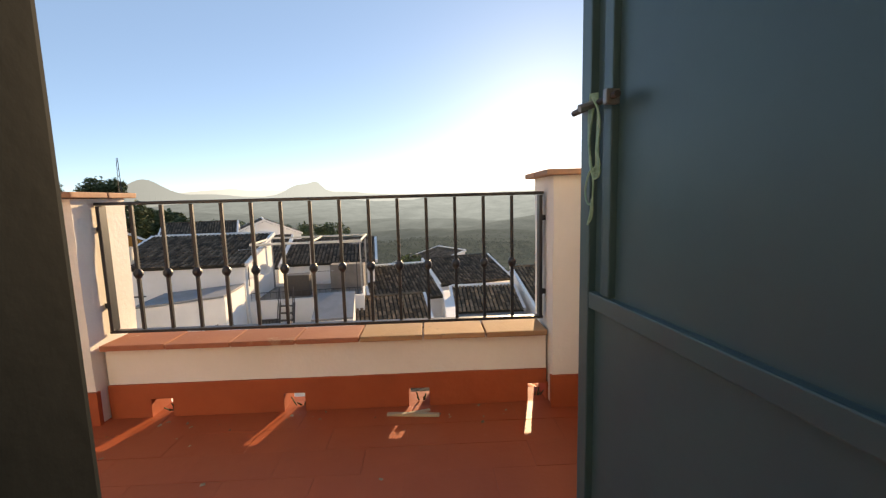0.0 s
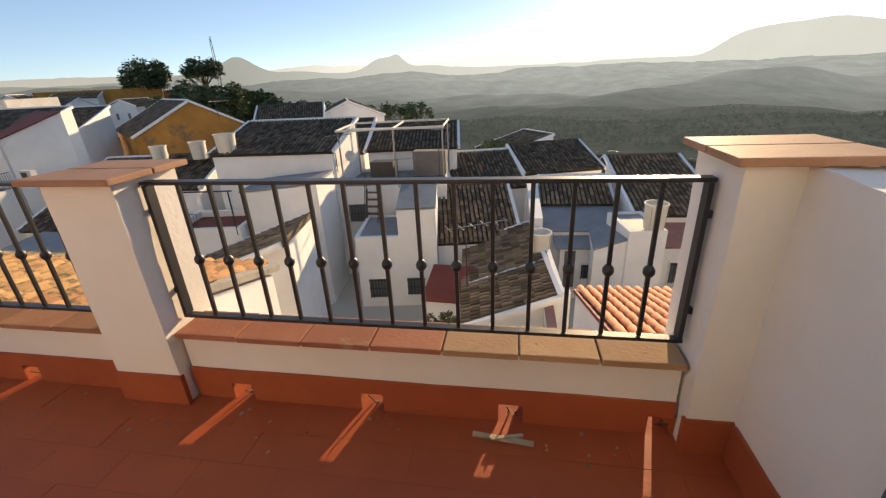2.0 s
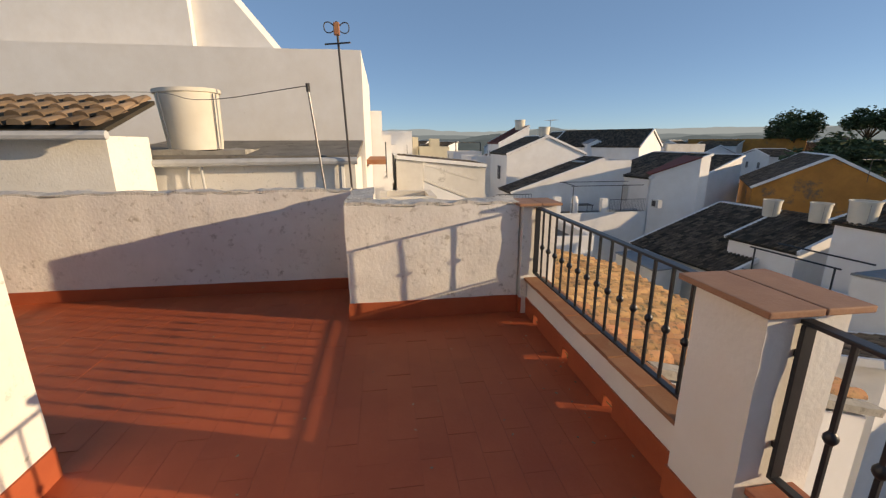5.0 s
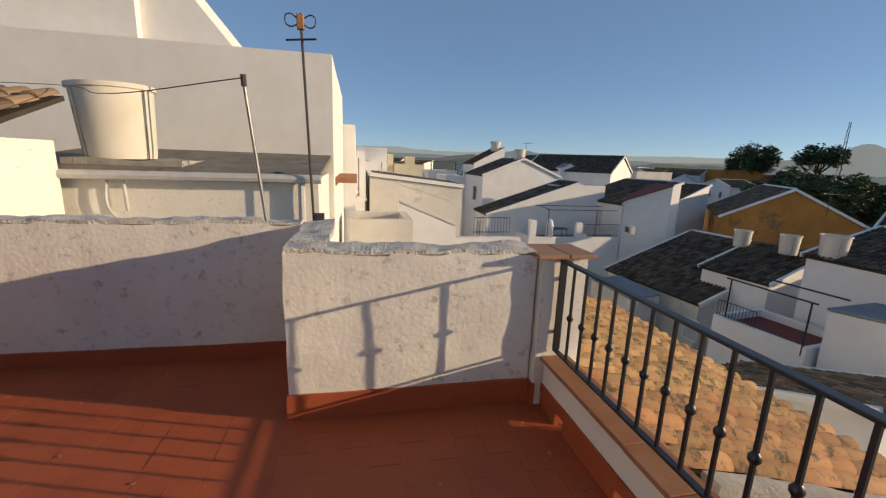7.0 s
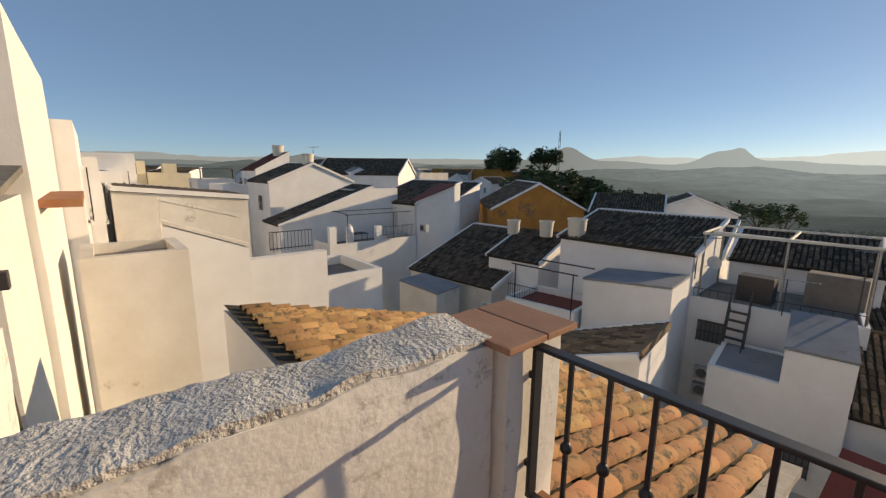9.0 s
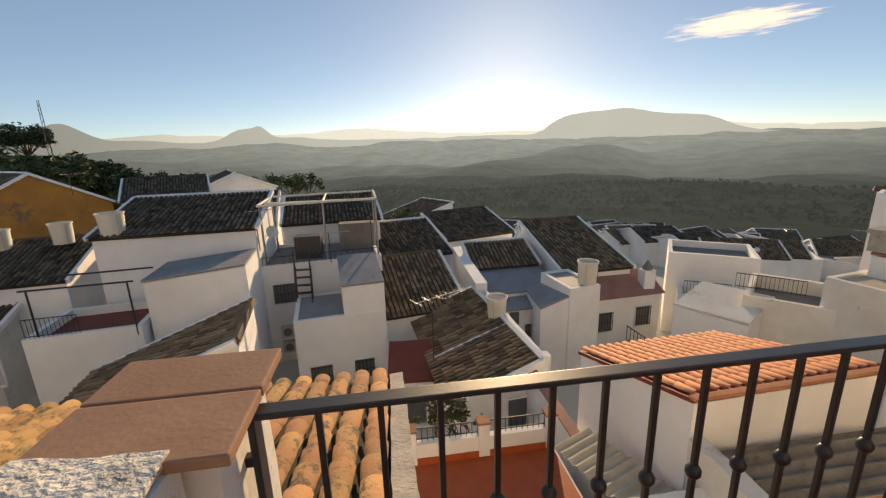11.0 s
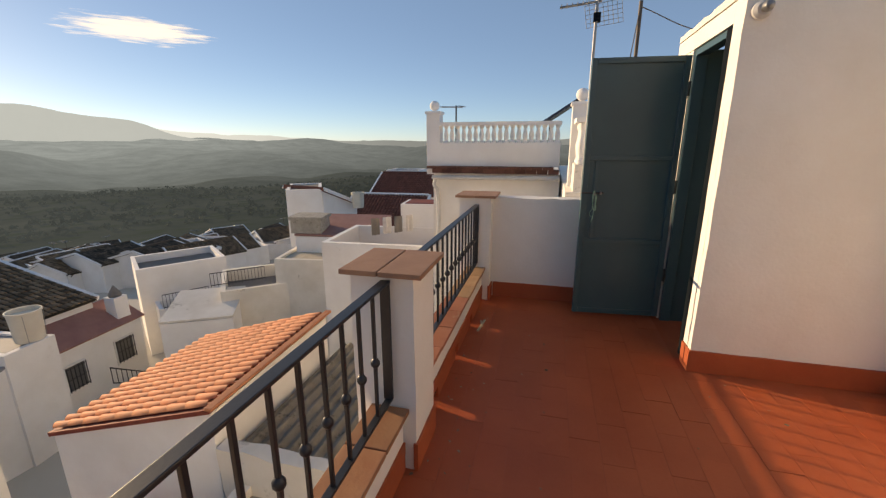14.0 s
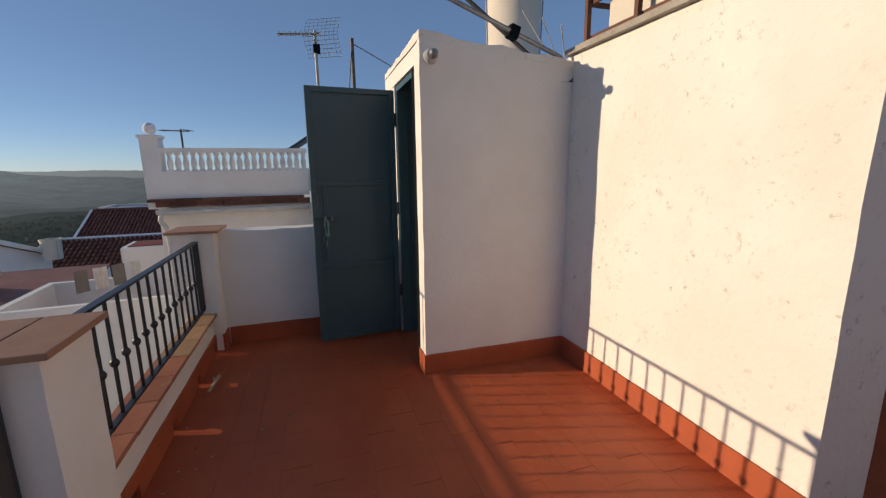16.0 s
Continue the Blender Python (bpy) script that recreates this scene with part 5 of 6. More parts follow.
house("white shed with a sloping coping", (-14.5, 0.2), (-14.5, 2.02), 0.35, -12, -0.63, "shed_r", 0.73, "white", "white_dirty", seed=56, eave=0.02)
house("low plastered block on the slope", (-11.5, -1.22), (-11.5, 0.24), 1.6, -12, 0.0, "flat", wall="white_dirty", parapet=0.2)
house("long low white yard wall", (-17.5, 2.55), (-17.5, 5.5), 0.4, -13, -1.58, "flat", wall="white", parapet=0.1)
house("white yard building with a flat roof", (-19.0, 5.6), (-19.0, 8.8), 4.0, -13, -3.0, "flat", wall="white", cover="deck", parapet=0.5)
railing_simple((-18.6, 3.8), (-18.6, 5.4), -1.6, 0.7)
terrace_house = house("white terrace house with planters and a railing", (-31.2, 11.9), (-31.2, 19.7), 4.4, -14, -4.1, "flat", wall="white", cover="deck", parapet=0.35)
part("pier", box_bm((0.05, 0.05, 9.9), (0.6, 0.45, 11.2), Matrix.Identity(4), 0.02), M["white"], terrace_house)
part("pier", box_bm((4.0, 0.05, 9.9), (4.5, 0.45, 11.0), Matrix.Identity(4), 0.02), M["white"], terrace_house)
railing_simple((-31.3, 16.6), (-31.3, 19.6), -4.1, 1.0)
for k in range(4):
    box = thing("planter", "grey box planter with green leaves on a terrace", "planter", "terrace planters", at=pose(-31.9, 16.9 + 0.7 * k, -4.42))
    part("box", box_bm((-0.2, -0.3, 0), (0.2, 0.3, 0.45), None, 0.02), M["pvc"], box)
tt = thing("table", "dark patio table on a roof terrace", "table", at=pose(-32.8, 15.0, -4.42))
part("tabletop", box_bm((-0.5, -0.8, 0.72), (0.5, 0.8, 0.76), None, 0.01), M["steel_dark"], tt)
for a, b in ((-0.42, -0.7), (0.42, -0.7), (-0.42, 0.7), (0.42, 0.7)):
    part("leg", tubes_bm([((a, b, 0), (a, b, 0.719))], 0.025, 6), M["steel_dark"], tt)
bt = thing("gas_bottle", "tall white cylinder standing on a roof terrace", "cylinder", at=pose(-32.5, 14.2, -4.42))
part("body", lathe_bm([(0.02, 0), (0.28, 0.0), (0.30, 0.08), (0.30, 1.2), (0.2, 1.45), (0.08, 1.55), (0.02, 1.55)], 12), M["white"], bt)
awning = thing("awning_frame", "thin dark steel pergola frame over a roof terrace", "awning frame")
for p, q in (((-31.4, 13.5, -4.4), (-31.4, 13.5, -2.0)), ((-31.4, 17.6, -4.4), (-31.4, 17.6, -2.0)), ((-31.4, 13.3, -2.0), (-31.4, 19.4, -2.0)), ((-33.6, 13.3, -1.9), (-33.6, 19.4, -1.9)), ((-31.4, 13.5, -1.95), (-33.6, 13.5, -1.88))):
    part("bar", tubes_bm([(p, q)], 0.03, 6), M["steel_dark"], awning)
ac = thing("air_conditioner", "grey air conditioner unit on a white wall", "air conditioner", at=pose(-31.3, 19.95, -3.6))
part("casing", box_bm((0.9, -0.42, 0.0), (1.7, -0.05, 0.6), None, 0.02), M["pvc"], ac)
part("grille", box_bm((1.0, -0.44, 0.1), (1.42, -0.421, 0.5), None, 0.004), M["steel_dark"], ac)

# mast and pole behind the west wall
mast = thing("aerial", "tall dark aerial mast with a loop antenna", "antenna", "television aerials", at=pose(-7.35, -1.50, 0))
part("mast", tubes_bm([((0, 0, -2.0), (-0.02, -0.18, 3.00))], 0.016, 8), M["steel_dark"], mast)
part("crossbar", tubes_bm([((-0.1, -0.36, 2.72), (0.05, 0.0, 2.72))], 0.012, 6), M["steel_dark"], mast)
part("junction_box", box_bm((-0.03, -0.08, 0.55), (0.07, 0.04, 0.68), None, 0.008), M["steel_dark"], mast)
for s in (-1, 1):
    cord("loop", [(-0.02, -0.18, 2.92), (0.0, -0.18 + s * 0.14, 2.98), (0.0, -0.18 + s * 0.17, 2.91), (0.0, -0.18 + s * 0.13, 2.85), (-0.02, -0.18, 2.90)], 0.008, M["steel_dark"], mast)
part("head", box_bm((-0.04, -0.22, 2.82), (0.04, -0.14, 2.98), None, 0.01), M["terracotta"], mast)
pole2 = thing("pole", "grey leaning washing-line pole behind the low wall", "pole", at=pose(-5.05, -1.66, 0))
part("shaft", tubes_bm([((0.02, 0.10, -0.3), (0.30, -0.06, 1.82))], 0.011, 8), M["steel"], pole2)
part("collar", tubes_bm([((0.295, -0.06, 1.79), (0.305, -0.06, 1.86))], 0.017, 8), M["steel_dark"], pole2)
cord("line", [(0.30, -0.06, 1.84), (-0.6, -1.2, 1.80), (-2.4, -2.6, 2.05), (-3.2, -4.6, 2.1)], 0.004, M["steel_dark"], pole2)

# the hipped roof court and its neighbours
house("white house with a small tiled roof over a court", (0.95, 20.4), (4.55, 20.5), 2.4, -14, -5.35, "shed_f", 0.85, "white", "tile_old", seed=61)
house("white court house with a grey sheet roof", (1.0, 17.9), (4.65, 18.0), 2.45, -14, -5.95, "shed_f", 0.45, "white", "roof_grey", eave=0.05)
court2 = house("court entrance with a blue-grey canopy", (1.7, 17.0), (4.3, 17.1), 0.9, -14, -6.35, "shed_f", 0.15, "white", "roof_grey", eave=0.25, windows=((0.2, -8.4, 0.5, 1.9, ""), (1.0, -7.9, 0.6, 0.7, "g"), (2.0, -8.4, 0.4, 1.9, "")))
side = thing("gable_wall", "curved whitewashed gable wall beside the tiled roof", "wall")
part("body", plaster_bm((0, 0, -14), (0.55, 6.5, -4.95), 0.5, 0.01, 0.02, m=pose(0.30, 16.9, 0, 1.6, 0, 0)), M["white"], side)
house("house with a broad brown tiled roof", (5.2, 18.4), (9.0, 18.6), 6.0, -14, -5.30, "shed_f", 1.6, "white", "tile_old", seed=62)
house("white tower block with a terrace top", (4.15, 15.4), (5.67, 15.6), 2.6, -14, -4.95, "flat", wall="white", cover="roof_grey", parapet=0.1, sides=(("l", 0.8, -7.3, 0.7, 0.9, "g"),))
house("white wing with a pale roof slope", (2.9, 15.6), (4.14, 15.5), 2.4, -14, -5.9, "shed_l", 0.5, "white", "roof_grey", eave=0.04)
water_tank(5.2, 15.95, -4.95, 0.45, 1.05)
house("white house with a pinkish roof and barred windows", (5.72, 17.2), (10.1, 17.5), 1.4, -14, -6.35, "shed_f", 0.75, "white", "roof_pink", windows=((0.9, -8.1, 0.75, 1.0, "g"), (3.0, -8.0, 0.8, 1.0, "g")))
ch = thing("chimney", "white chimney stack with a pointed cap", "chimney", at=pose(9.5, 17.9, -6.2))
part("shaft", box_bm((-0.3, -0.3, 0), (0.3, 0.3, 1.0), None, 0.02), M["white"], ch)
part("cap", lathe_bm([(0.24, 1.0), (0.26, 1.1), (0.02, 1.5)], 10), M["deck"], ch)
sr = thing("railing", "black iron stair railing in the yard", "railing")
part("rail", tubes_bm([((7.8, 16.6, -7.6), (9.6, 16.9, -8.9)), ((7.8, 16.6, -8.3), (9.6, 16.9, -9.5))], 0.03, 6), M["iron"], sr)
for k in range(9):
    t = k / 8
    part("bar", tubes_bm([((7.8 + 1.8 * t, 16.6 + 0.3 * t, -8.3 - 1.2 * t), (7.8 + 1.8 * t, 16.6 + 0.3 * t, -7.6 - 1.3 * t))], 0.018, 5), M["iron"], sr)

# terraced houses to the east
house("cream house with a flat roof", (11.0, 18.4), (14.2, 16.1), 3.2, -14, -4.5, "flat", wall="white", cover="deck", parapet=0.4)
house("white house with a pale roof box", (10.6, 16.9), (13.4, 15.0), 1.4, -14, -6.2, "flat", wall="white", parapet=0.5)
house("cream terrace wall with a yard", (10.0, 15.9), (11.8, 14.9), 1.0, -14, -7.0, "flat", wall="cream", parapet=0.6)
railing_simple((10.7, 16.7), (12.3, 15.6), -6.2, 0.7)
house("low white house with a tiled edge", (7.5, 13.2), (8.7, 11.0), 2.5, -14, -5.15, "shed_f", 0.35, "white", "white_dirty", seed=63, eave=0.02)
house("white stained house with a small terrace", (9.4, 12.1), (11.2, 10.0), 3.4, -14, -4.45, "flat", wall="white_dirty", cover="deck", parapet=0.6)
railing_simple((9.9, 13.0), (11.4, 11.5), -4.5, 0.6)
house("white stained block on the slope", (11.0, 10.65), (11.4, 8.1), 3.0, -14, -3.40, "flat", wall="white_dirty", cover="sheet_pale", parapet=0.12)
house("white house with a pinkish flat roof", (12.6, 10.6), (13.0, 6.9), 3.0, -14, -2.75, "shed_f", 0.45, "white", "roof_pink", eave=0.03)
house("white house wall on the east slope", (9.0, 7.1), (9.3, 2.6), 3.2, -14, -1.98, "flat", wall="white", cover="roof_pink", parapet=1.2)
house("white gabled wall on the skyline", (17.0, 14.0), (18.0, 12.3), 4.0, -14, -1.22, "flat", wall="white", parapet=0.1)
house("white wing with a falling roofline", (18.03, 12.28), (21.0, 11.6), 3.0, -14, -2.55, "shed_r", 1.2, "white", "tile_red", seed=64)
house("house with a dark red tiled roof", (21.0, 13.0), (21.2, 7.6), 3.1, -14, -3.85, "shed_f", 1.5, "white", "tile_red", seed=65)
house("upper house with a dark red tiled roof", (30.0, 14.6), (30.3, 8.6), 3.4, -14, -3.1, "shed_f", 1.6, "white", "tile_red", seed=66)
house("white attic room with air conditioners", (33.6, 14.6), (33.7, 11.4), 3.0, -14, -1.15, "flat", wall="white", parapet=0.15)
ac_unit(pose(33.5, 14.2, -2.2, 0, 0, -88))
water_tank(20.0, 11.0, -2.55, 0.40, 0.95)
tankbox = thing("concrete_tank", "square weathered concrete water tank", "water tank", at=pose(13.3, 10.2, -2.62, 0, 0, -80))
part("body", plaster_bm((-0.7, -0.6, 0), (0.7, 0.6, 0.62), 0.2, 0.02), M["concrete"], tankbox)
part("lid", plaster_bm((-0.78, -0.68, 0.62), (0.78, 0.68, 0.76), 0.2, 0.02), M["concrete"], tankbox)
house("white chimney block beside a terrace", (12.2, 5.3), (12.4, 3.3), 1.5, -14, -0.98, "flat", wall="white", parapet=0.05, cover="roof_red")
wash = thing("laundry", "pale washing hung on a line on a roof terrace", "laundry", at=pose(10.6, 5.9, -2.28))
for k in range(4):
    bm = bmesh.new()
    n = 6
    g = [[bm.verts.new((0.35 * k + 0.26 * i / n, 0.03 * math.sin(i * 1.7 + k) - 0.34 * k - 0.2 * i / n, 0.9 - 0.65 * j / n)) for j in range(n + 1)] for i in range(n + 1)]
    for i in range(n):
        for j in range(n):
            bm.faces.new((g[i][j], g[i + 1][j], g[i + 1][j + 1], g[i][j + 1]))
    part("cloth", bm, M["blanket" if k % 2 else "deck"], wash)
random.seed(4)
for i in range(95):
    a = radians(random.uniform(-14, 66))
    r = random.uniform(42, 82)
    x, y = r * math.sin(a), r * math.cos(a)
    if -5 < x < 6 and y < 46:
        continue
    w = random.uniform(4, 7)
    b = radians(random.uniform(-35, 25))
    zt = -2.4 - 0.165 * r + random.uniform(-0.5, 0.6)
    house("white village house lower down the slope", (x - w / 2 * math.cos(b), y - w / 2 * math.sin(b)), (x + w / 2 * math.cos(b), y + w / 2 * math.sin(b)), random.uniform(4, 7), -30, zt,
          random.choice(("gable_u", "shed_f", "gable_u", "gable_u", "flat")), random.uniform(0.8, 1.3), "white", random.choice(("tile_dark", "tile_old", "tile_old")), 0.4, seed=200 + i, group="lower village houses")
    if i % 3 == 0:
        antenna(x, y, zt - 0.4, 3.0, 1.4, 6, random.uniform(0, 180), el=0.4)

# balustraded house to the east
R = thing("house", "white house with a balustraded roof terrace", "house")
part("wall", plaster_bm((6.25, -0.75, -12), (12.0, 2.22, 0.68), 0.6, 0.008), M["plaster"], R)
part("wall", plaster_bm((3.6, -6.0, -12), (12.0, -0.80, 0.60), 0.6, 0.008), M["plaster_worn"], R)
for i in range(12):
    part("brick", box_bm((6.10, -0.72 + 0.245 * i, 0.70), (6.40, -0.72 + 0.245 * i + 0.235, 0.80), None, 0.006), M["brick"], R)
    part("brick", box_bm((6.04, -0.60 + 0.245 * i, 0.804), (6.40, -0.60 + 0.245 * i + 0.235, 0.86), None, 0.006), M["brick"], R)
part("parapet", plaster_bm((6.20, -0.72, 0.865), (6.42, 2.05, 1.40), 0.2, 0.005), M["white"], R)
part("top_rail", plaster_bm((6.18, -0.72, 1.78), (6.44, 2.05, 1.86), 0.2, 0.003), M["white"], R)
part("gutter", tubes_bm([((6.06, -0.72, 0.62), (6.06, 2.2, 0.60))], 0.05, 8), M["pvc"], R)
cord("downpipe", [(6.10, 2.12, 0.60), (6.12, 2.16, 0.40), (6.16, 2.10, 0.30), (6.16, 2.10, -3.0)], 0.045, M["pvc"], R)
prof = [(0.06, 0), (0.06, 0.03), (0.038, 0.05), (0.055, 0.12), (0.060, 0.17), (0.035, 0.27), (0.032, 0.31), (0.055, 0.34), (0.055, 0.378)]
bal = lathe_bm(prof, 12)
bal_mesh = bpy.data.meshes.new("baluster")
bal.to_mesh(bal_mesh)
bal.free()
bal_mesh.materials.append(M["white"])
bal_mesh.polygons.foreach_set("use_smooth", [True] * len(bal_mesh.polygons))
for i in range(19):
    share("baluster", bal_mesh, R, Matrix.Translation((6.31, -0.64 + 0.142 * i, 1.401)))


def ball_pier(x, y, z0, z1):
    p = part("pier", plaster_bm((x - 0.16, y - 0.16, z0), (x + 0.16, y + 0.16, z1), 0.12, 0.004), M["white"], R)
    part("cap", box_bm((x - 0.19, y - 0.19, z1), (x + 0.19, y + 0.19, z1 + 0.06), None, 0.008), M["white"], p)
    part("ball", lathe_bm([(0.05, z1 + 0.06)] + [(0.115 * math.sin(math.pi * k / 9), z1 + 0.19 - 0.115 * math.cos(math.pi * k / 9)) for k in range(1, 10)], 18, Matrix.Translation((x, y, 0))), M["white"], p, "round stone ball", True)


ball_pier(6.36, 2.21, 0.66, 2.05)
ball_pier(4.75, -1.02, 0.60, 2.05)
part("parapet", plaster_bm((3.7, -1.10, 0.60), (6.2, -0.92, 1.05), 0.2, 0.006), M["plaster_worn"], R)
part("top_rail", plaster_bm((3.7, -1.12, 1.72), (6.2, -0.90, 1.80), 0.2, 0.003), M["white"], R)
for i in range(14):
    if abs(3.85 + 0.17 * i - 4.75) > 0.2:
        share("baluster", bal_mesh, R, Matrix.Translation((3.85 + 0.17 * i, -1.01, 1.05)) @ Matrix.Diagonal((1, 1, 1.76, 1)))
antenna(7.3, 1.9, 0.7, 1.62, 0.6, 2, 75, "small bent aerial on a roof terrace", 0.2)
sa = thing("roof_panel", "dark sloping panel on a roof terrace", "roof panel")
part("panel", box_bm((0, -1.4, 0), (1.6, 0, 0.06), pose(8.0, -0.3, 1.9, -33, 0, 0)), M["solar"], sa)
part("leg", tubes_bm([((8.1, -0.45, 0.6), (8.1, -0.45, 1.98)), ((9.5, -1.2, 0.6), (9.5, -1.2, 2.46))], 0.03, 6), M["steel_dark"], sa)


# ---- country: ground to the horizon, ridges, mountains, hill and trees ----
def ground_height(x, y):
    r = math.hypot(x, y)
    az = math.degrees(math.atan2(x, y))
    village = -12.5
    west = max(0.0, min(1.0, (-az - 30) / 30.0))
    slope = -9.0 - 0.158 * max(0, min(r, 95) - 25) - 0.068 * max(0, r - 95)
    z_east = max(slope, -95.0)
    rise = max(0.0, (r - 700) / 1900.0)
    z_east = z_east + 98 * min(1.0, rise) ** 1.25
    z_west = village + 9.5 * max(0, min(1, (r - 40) / 50.0)) - 0.13 * max(0, r - 130)
    z_west += 11.0 * math.exp(-((x + 68) ** 2 + (y - 92) ** 2) / 1100.0)
    z_west = max(z_west, -60) if r < 700 else -60 + 62 * min(1.0, (r - 700) / 1900.0)
    z = z_east * (1 - west) + z_west * west
    z -= 50 * min(1.0, rise) * math.exp(-((az - 82) / 24.0) ** 4)
    if r > 110:
        s = min(1.0, (r - 110) / 350.0)
        z += s * ((26 + 34 * min(1.0, max(0, r - 500) / 800)) * noise.noise((x * 0.0021, y * 0.0021, 3.1)) + 18 * noise.noise((x * 0.0062, y * 0.0062, 7.7)) + 3 * noise.noise((x * 0.02, y * 0.02, 1.0)))
    return z


verts, faces = [(0.0, 0.0, -13.0)], []
NA, radii = 300, [14 * (4700 / 14) ** (i / 84) for i in range(85)]
for r in radii:
    for k in range(NA):
        a = 2 * math.pi * k / NA
        x, y = r * math.sin(a), r * math.cos(a)
        verts.append((x, y, ground_height(x, y)))
for k in range(NA):
    faces.append((0, 1 + (k + 1) % NA, 1 + k))
for i in range(len(radii) - 1):
    b0, b1 = 1 + i * NA, 1 + (i + 1) * NA
    for k in range(NA):
        faces.append((b0 + k, b0 + (k + 1) % NA, b1 + (k + 1) % NA, b1 + k))
me = bpy.data.meshes.new("ground")
me.from_pydata(verts, [], faces)
me.polygons.foreach_set("use_smooth", [True] * len(me.polygons))
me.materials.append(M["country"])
tagged(new("ground", me), "valley of olive groves and hills under painted haze", "ground", kind="structure")


def ridge(name, radius, peaks, base, rough, mat, label, seed):
    """A distant range: its crest height in degrees over the compass, with soft noise."""
    verts, faces = [], []
    n = 720
    for k in range(n + 1):
        az = -180 + 360 * k / n
        el = base + sum(h * math.exp(-abs((az - c) / w) ** p) for c, h, w, p in peaks)
        el += rough * (noise.noise((az * 0.11, seed, 0)) + 0.45 * noise.noise((az * 0.42, seed, 5)) + 0.2 * noise.noise((az * 1.3, seed, 9)))
        a = radians(az)
        for rr, z in ((radius * 0.93, -160.0), (radius * 0.985, radius * math.tan(radians(el)) * 0.55), (radius, radius * math.tan(radians(el)) + 1.4)):
            verts.append((rr * math.sin(a), rr * math.cos(a), z))
    for k in range(n):
        for j in range(2):
            faces.append((3 * k + j, 3 * k + 3 + j, 3 * k + 4 + j, 3 * k + 1 + j))
    me = bpy.data.meshes.new(name)
    me.from_pydata(verts, [], faces)
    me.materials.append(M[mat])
    return tagged(new(name, me), label, "mountains", kind="structure")


ridge("backdrop_near", 3300, ((-33.2, 1.7, 2.2, 2.0), (-36.5, 0.9, 4.0, 2), (-27.5, 0.5, 4.0, 2), (-14.7, 1.15, 1.1, 1.6), (-16.9, 1.0, 1.9, 2.0), (-16.0, 0.5, 4.5, 2), (-10.0, 0.4, 3.0, 2), (27.5, 2.45, 5.6, 4), (37.2, 1.75, 5.2, 3.2), (33.0, 0.5, 3.5, 2), (-68, 0.9, 3, 2), (70, -0.7, 30, 4)), 0.85, 0.22, "ridge_near", "mountain range painted with blue haze glow on the horizon", 2.0)
ridge("backdrop_far", 4500, ((-3.5, 0.9, 6, 2), (-24, 0.5, 6, 2), (55, -0.5, 16, 2), (82, -1.3, 24, 4)), 1.45, 0.35, "ridge_far", "far mountain range paled by painted haze glow", 5.0)

# small cloud on a flat sheet, its sunlit white put in as emission
cm = bpy.data.materials.new("cloud")
cn, cl = links_of(cm)
cg = cn.new("ShaderNodeTexCoord")
cz = cn.new("ShaderNodeTexNoise")
cz.inputs["Scale"].default_value, cz.inputs["Detail"].default_value, cz.inputs["Roughness"].default_value = 2.6, 8, 0.6
mp = cn.new("ShaderNodeMapping")
mp.inputs["Scale"].default_value = (1.0, 1.0, 2.4)
cl.new(cg.outputs["Object"], mp.inputs[0])
cl.new(mp.outputs[0], cz.inputs["Vector"])
gr = cn.new("ShaderNodeTexGradient")
gr.gradient_type = "SPHERICAL"
cl.new(cg.outputs["Object"], gr.inputs[0])
ad = cn.new("ShaderNodeMath")
ad.operation = "MULTIPLY_ADD"
cl.new(gr.outputs["Fac"], ad.inputs[0])
ad.inputs[1].default_value = 0.75
cl.new(cz.outputs["Fac"], ad.inputs[2])
cr = cn.new("ShaderNodeMapRange")
cr.inputs[1].default_value, cr.inputs[2].default_value, cr.inputs[4].default_value = 0.72, 1.05, 0.85
cl.new(ad.outputs[0], cr.inputs[0])
ce = cn.new("ShaderNodeEmission")
ce.inputs[0].default_value, ce.inputs[1].default_value = (1.0, 0.93, 0.84, 1), 0.78
ct = cn.new("ShaderNodeBsdfTransparent")
cx = cn.new("ShaderNodeMixShader")
cl.new(cr.outputs[0], cx.inputs[0])
cl.new(ct.outputs[0], cx.inputs[1])
cl.new(ce.outputs[0], cx.inputs[2])
cl.new(cx.outputs[0], cn["Material Output"].inputs[0])
for az, el, w, h in ((41.6, 11.3, 470, 95), (36.3, 17.6, 300, 70)):
    a, e = radians(az), radians(el)
    c = Vector((math.sin(a) * math.cos(e), math.cos(a) * math.cos(e), math.sin(e))) * 3000
    bm = bmesh.new()
    vs = [bm.verts.new(p) for p in ((-1, 0, -1), (1, 0, -1), (1, 0, 1), (-1, 0, 1))]
    bm.faces.new(vs)
    ob = link("backdrop_cloud", bm, cm)
    ob.matrix_basis = Matrix.Translation(c) @ Matrix.Rotation(-a, 4, "Z") @ Matrix.Diagonal((w, 1, h, 1))
    ob.visible_shadow = False
    tagged(ob, "small white cloud low in the sky", "cloud", kind="structure")


